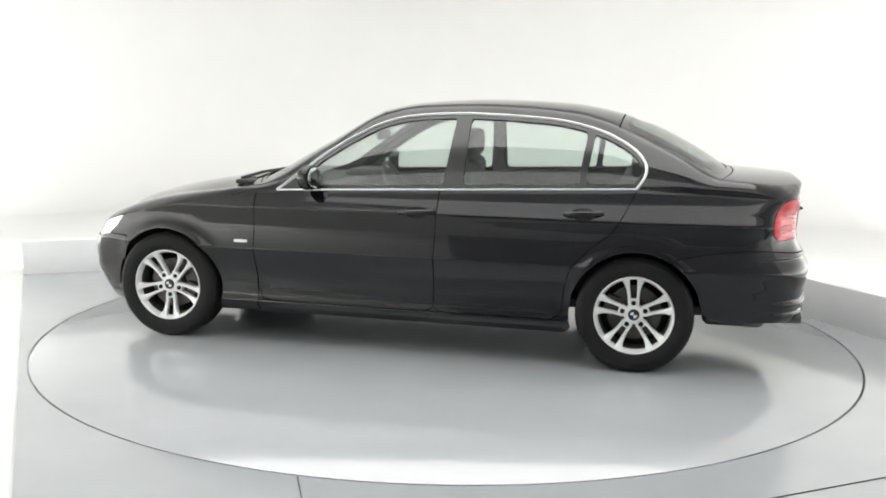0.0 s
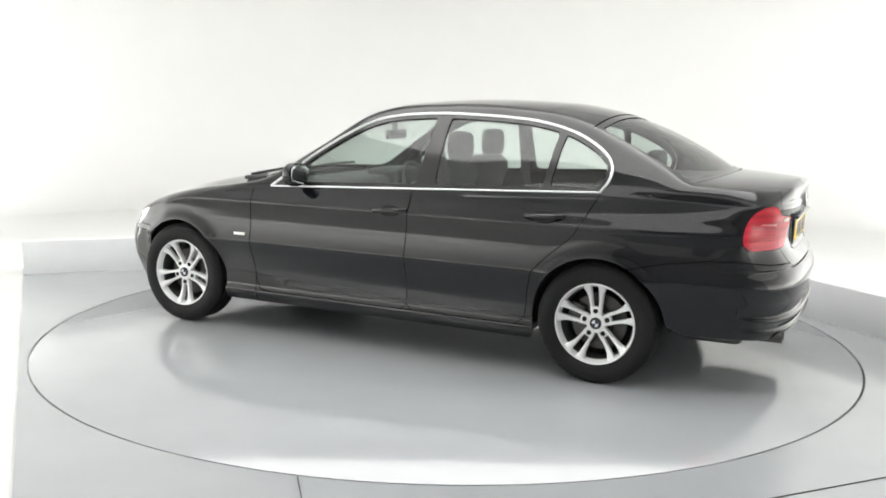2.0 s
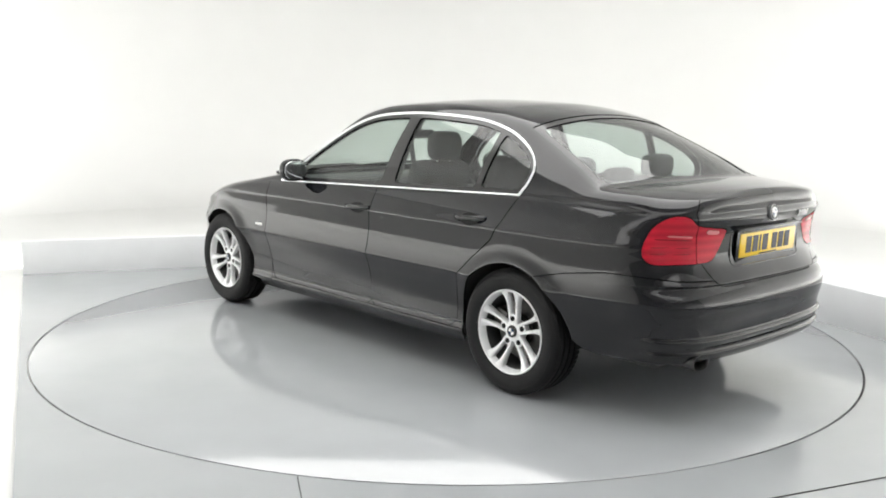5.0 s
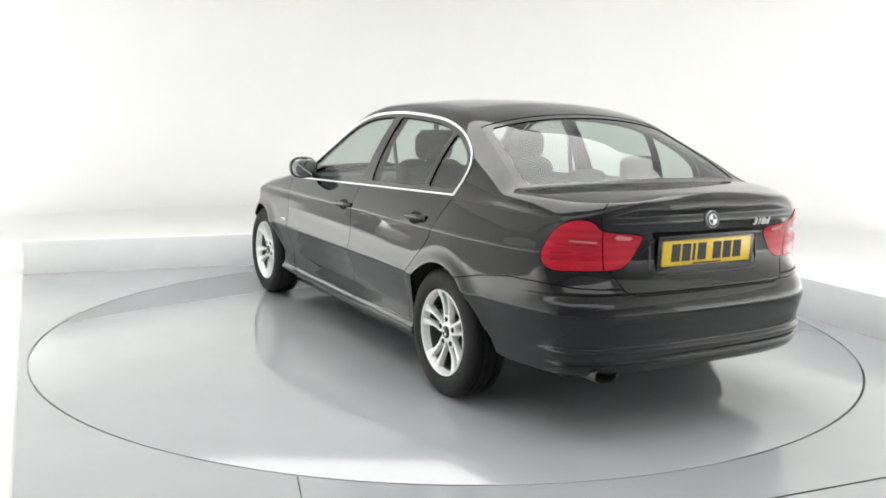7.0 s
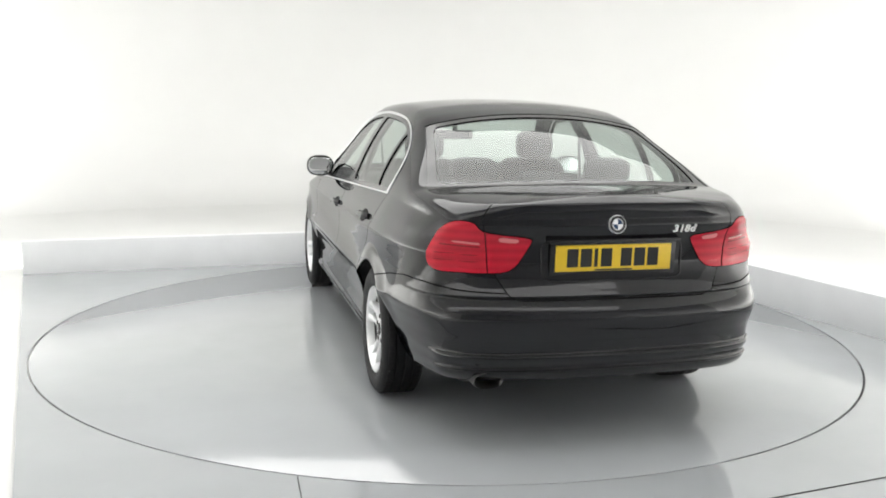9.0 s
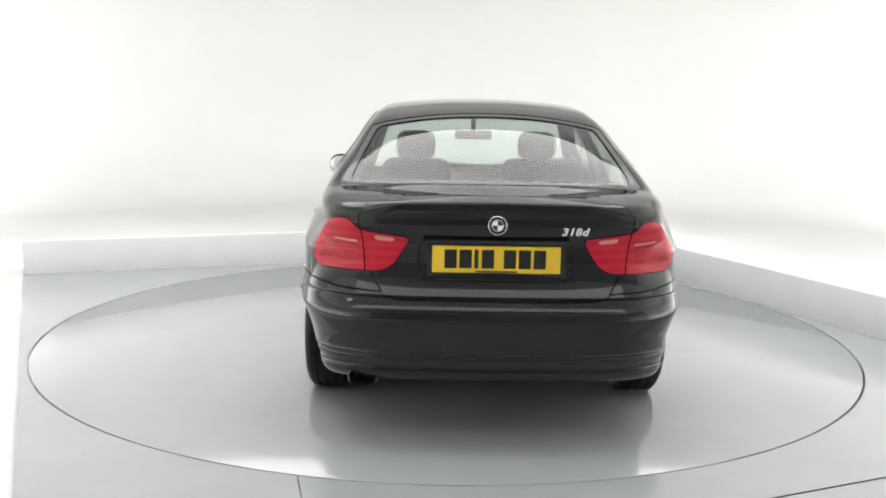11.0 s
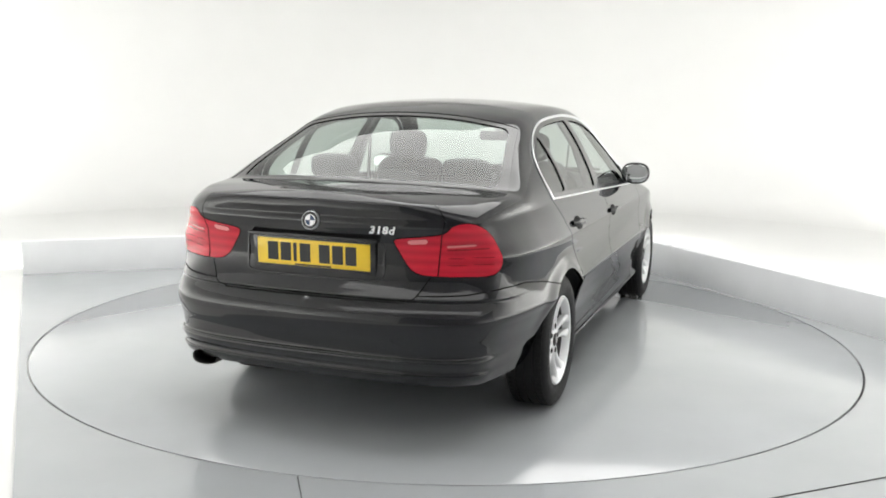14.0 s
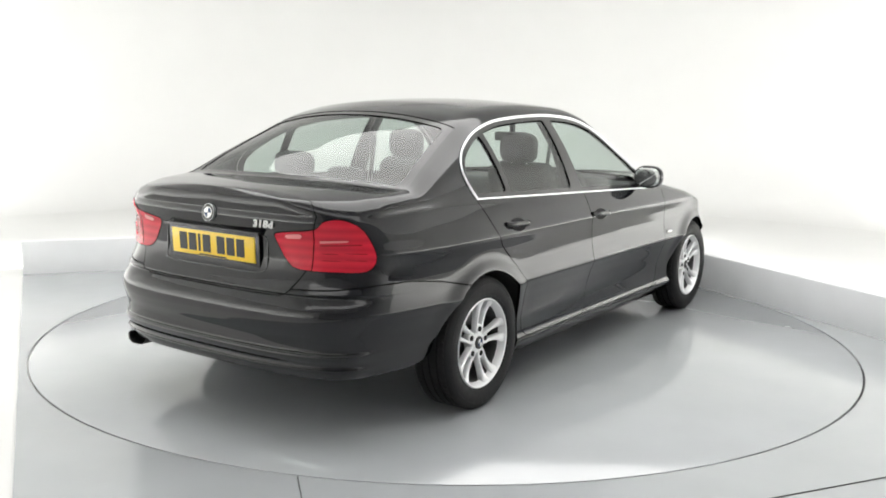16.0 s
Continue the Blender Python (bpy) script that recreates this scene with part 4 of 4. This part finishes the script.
    part("field", lathe([(0.0001, 0.0052), (0.036, 0.0052), (0.036, 0.003)], 40), INK, badge)
    part("inner_ring", lathe([(0.021, 0.0055), (0.0245, 0.0062), (0.0245, 0.005)], 40), CHROME, badge)
    for k in range(4):
        bm = bmesh.new()
        pts = [bm.verts.new((0, 0.0066, 0))] + [bm.verts.new((0.021 * math.sin(t), 0.0062, 0.021 * math.cos(t))) for t in [math.pi / 2 * (k + i / 6) for i in range(7)]]
        bm.faces.new(pts)
        part("quarter", bm, BLUE if k % 2 else WHITE, badge)
    p = on_rear(0, 0.945)
    badge.matrix_basis = Matrix.Translation((p.x - 0.004, 0, 0.945)) @ Matrix.Rotation(radians(90), 4, "Z") @ Matrix.Rotation(radians(8), 4, "X")
    # model figures on the boot lid
    cu = bpy.data.curves.new("figures", "FONT")
    cu.body, cu.size, cu.extrude, cu.align_x, cu.space_character = "318d", 0.043, 0.002, "CENTER", 1.12
    cu.offset = 0.0012
    cu.shear = 0.2
    tmp = new("tmp_text", cu)
    bpy.context.view_layer.update()
    me = bpy.data.meshes.new_from_object(tmp.evaluated_get(bpy.context.evaluated_depsgraph_get()))
    bpy.data.objects.remove(tmp)
    me.materials.clear()
    me.materials.append(WHITE)
    fig = new("model_figures", me)
    fig.parent = car
    tagged(fig, "chrome model figures")
    fig.matrix_basis = Matrix.Translation((on_rear(-0.315, 0.908).x - 0.009, -0.315, 0.908)) @ Matrix.Rotation(radians(3.8), 4, "Z") @ Matrix.Rotation(radians(-9), 4, "Y") @ Matrix.Rotation(radians(-90), 4, "Z") @ Matrix.Rotation(radians(90), 4, "X") @ Matrix.Diagonal((1.15, 1, 1, 1))
    # bumper trim lines
    for zz, rr in ((0.408, 0.005), (0.340, 0.004)):
        pts = []
        for k in range(41):
            s = 0.80 * (k / 20 - 1)
            i = int(np.argmin(np.abs(arc - abs(s))))
            q = skin_row(np.full(NU, zz))[i]
            pts.append((q[0] - 0.001, math.copysign(q[1], s), zz))
        part("bumper_lip", tube(pts, rr, None, 8, False, 1.0, Vector((0, 0, 1))), PAINT, car, "raised edge along the bumper")
    # wipers and the black scuttle under the windscreen
    bm = block((0.90, -0.66, 0.925), (1.02, 0.66, 0.952), 0.012, 2)
    part("scuttle", bm, PLASTIC, car, "black plastic scuttle")
    for y0, y1 in ((0.60, 0.02), (0.02, -0.56)):
        part("wiper", tube([(1.0, y0, 0.958), (0.99, (y0 + y1) / 2, 0.975), (0.955, y1, 0.980)], 0.010, None, 6, False, 1.0, Vector((0, 0, 1))), PLASTIC, car, "black wiper blade")


build_details()


# ---- cabin ----
def build_cabin():
    head = clip(tops, np.minimum(tops.a[:, 0] - arc_at(-1.17, 0.888), arc_at(0.14, 0.888) - tops.a[:, 0]))
    head = Skin(head.v - head.n * 0.03, head.n, head.a, head.f)
    panel("headlining", join(head, mirrored(head)), LINING, car, "pale grey headlining", 0.0)
    bm = block((-1.75, -0.68, 0.30), (0.95, 0.68, 0.36), 0.02, 2)
    part("cabin_floor", bm, CABIN, car)
    bm = block((0.42, -0.70, 0.50), (0.90, 0.70, 0.93), 0.06, 3)
    block((0.36, -0.56, 0.86), (0.62, -0.18, 0.975), 0.04, 3, bm)
    part("dashboard", bm, CABIN, car, "dark dashboard")
    rim = bmesh.new()
    tube([(0.0, 0.182 * math.cos(t), 0.182 * math.sin(t)) for t in [2 * math.pi * k / 40 for k in range(40)]], 0.014, rim, 10, True, 1.0, Vector((1, 0, 0)))
    ellipsoid(rim, (0.02, 0, -0.01), (0.03, 0.075, 0.06), 0.7, 10, 16)
    tube([(0.01, -0.17, 0), (0.015, 0.0, -0.01), (0.01, 0.17, 0)], 0.018, rim, 8, False, 1.0, Vector((1, 0, 0)))
    tube([(0.01, 0, -0.02), (0.01, 0, -0.17)], 0.018, rim, 8, False, 1.0, Vector((1, 0, 0)))
    bmesh.ops.transform(rim, matrix=pose(0.30, -0.37, 0.845, 0, 24, 0), verts=rim.verts)
    part("steering_wheel", rim, CABIN, car, "dark steering wheel")
    for y in (0.37, -0.37):
        seat = new("front_seat")
        seat.parent = car
        tagged(seat, "charcoal cloth front seat")
        part("cushion", block((-0.28, -0.26, 0.36), (0.27, 0.26, 0.56), 0.07, 3), CLOTH, seat)
        bm = bmesh.new()
        block((-0.09, -0.25, 0.0), (0.07, 0.25, 0.66), 0.065, 3, bm)
        for v in bm.verts:
            w = 1 - 0.20 * max(0, v.co.z / 0.66) ** 2
            v.co.y *= w
        bmesh.ops.transform(bm, matrix=pose(-0.25, 0, 0.47, 0, -20, 0), verts=bm.verts)
        part("backrest", bm, CLOTH, seat)
        bm = bmesh.new()
        ellipsoid(bm, (-0.495, 0, 1.178), (0.052, 0.118, 0.088), 0.6, 14, 24)
        part("headrest", bm, CLOTH, seat)
        for k in (-0.05, 0.05):
            part("headrest_post", tube([(-0.478, k, 1.03), (-0.492, k, 1.13)], 0.006, None, 8, False, 1.0, Vector((1, 0, 0))), CHROME, seat, "thin steel post")
        seat.matrix_basis = pose(0.125 if y > 0 else 0.235, y, 0.0)
    bench = new("rear_bench")
    bench.parent = car
    tagged(bench, "charcoal cloth rear bench")
    part("cushion", block((-1.25, -0.62, 0.36), (-0.72, 0.62, 0.58), 0.07, 3), CLOTH, bench)
    bm = block((-0.08, -0.62, 0), (0.08, 0.62, 0.56), 0.06, 3)
    bmesh.ops.transform(bm, matrix=pose(-1.18, 0, 0.50, 0, -18, 0), verts=bm.verts)
    part("backrest", bm, CLOTH, bench)
    for y in (0.36, -0.36):
        part("headrest", ellipsoid(bmesh.new(), (-1.37, y, 1.10), (0.05, 0.125, 0.066), 0.6, 12, 24), CLOTH, bench)
    part("headrest", ellipsoid(bmesh.new(), (-1.37, 0, 1.06), (0.045, 0.11, 0.04), 0.6, 12, 24), CLOTH, bench)
    bm = block((-1.80, -0.66, 0.985), (-1.36, 0.66, 1.03), 0.015, 2)
    part("parcel_shelf", bm, CABIN, car, "dark parcel shelf")
    bm = block((0.265, -0.125, 1.19), (0.295, 0.125, 1.25), 0.015, 3)
    bm = block((0.275, -0.015, 1.24), (0.305, 0.015, 1.355), 0.006, 2, bm)
    part("inner_mirror", bm, CABIN, car, "dark interior mirror")
    for sg in (1, -1):
        part("pillar_lining", tube([(-0.35, sg * 0.755, 0.93), (-0.37, sg * 0.66, 1.2), (-0.38, sg * 0.565, 1.345)], 0.035, None, 8, False, 0.5, Vector((0, 1, 0))), CABIN, car, "dark centre pillar lining")
        part("seat_belt", tube([(-0.36, sg * 0.63, 1.22), (-0.42, sg * 0.62, 0.9), (-0.42, sg * 0.60, 0.6)], 0.022, None, 6, False, 0.12, Vector((0, 1, 0))), CABIN, car, "dark seat belt")


build_cabin()


# ---- what moves: the turntable and the car on it turn together ----
def motions():
    walk(turntable, [(t, pose(0, 0, 0, 0, 0, a)) for t, a in TURN])
    walk(car, [(t, pose(0, 0, 0, 0, 0, a) @ pose(CAR_X, CAR_Y, 0)) for t, a in TURN])


motions()
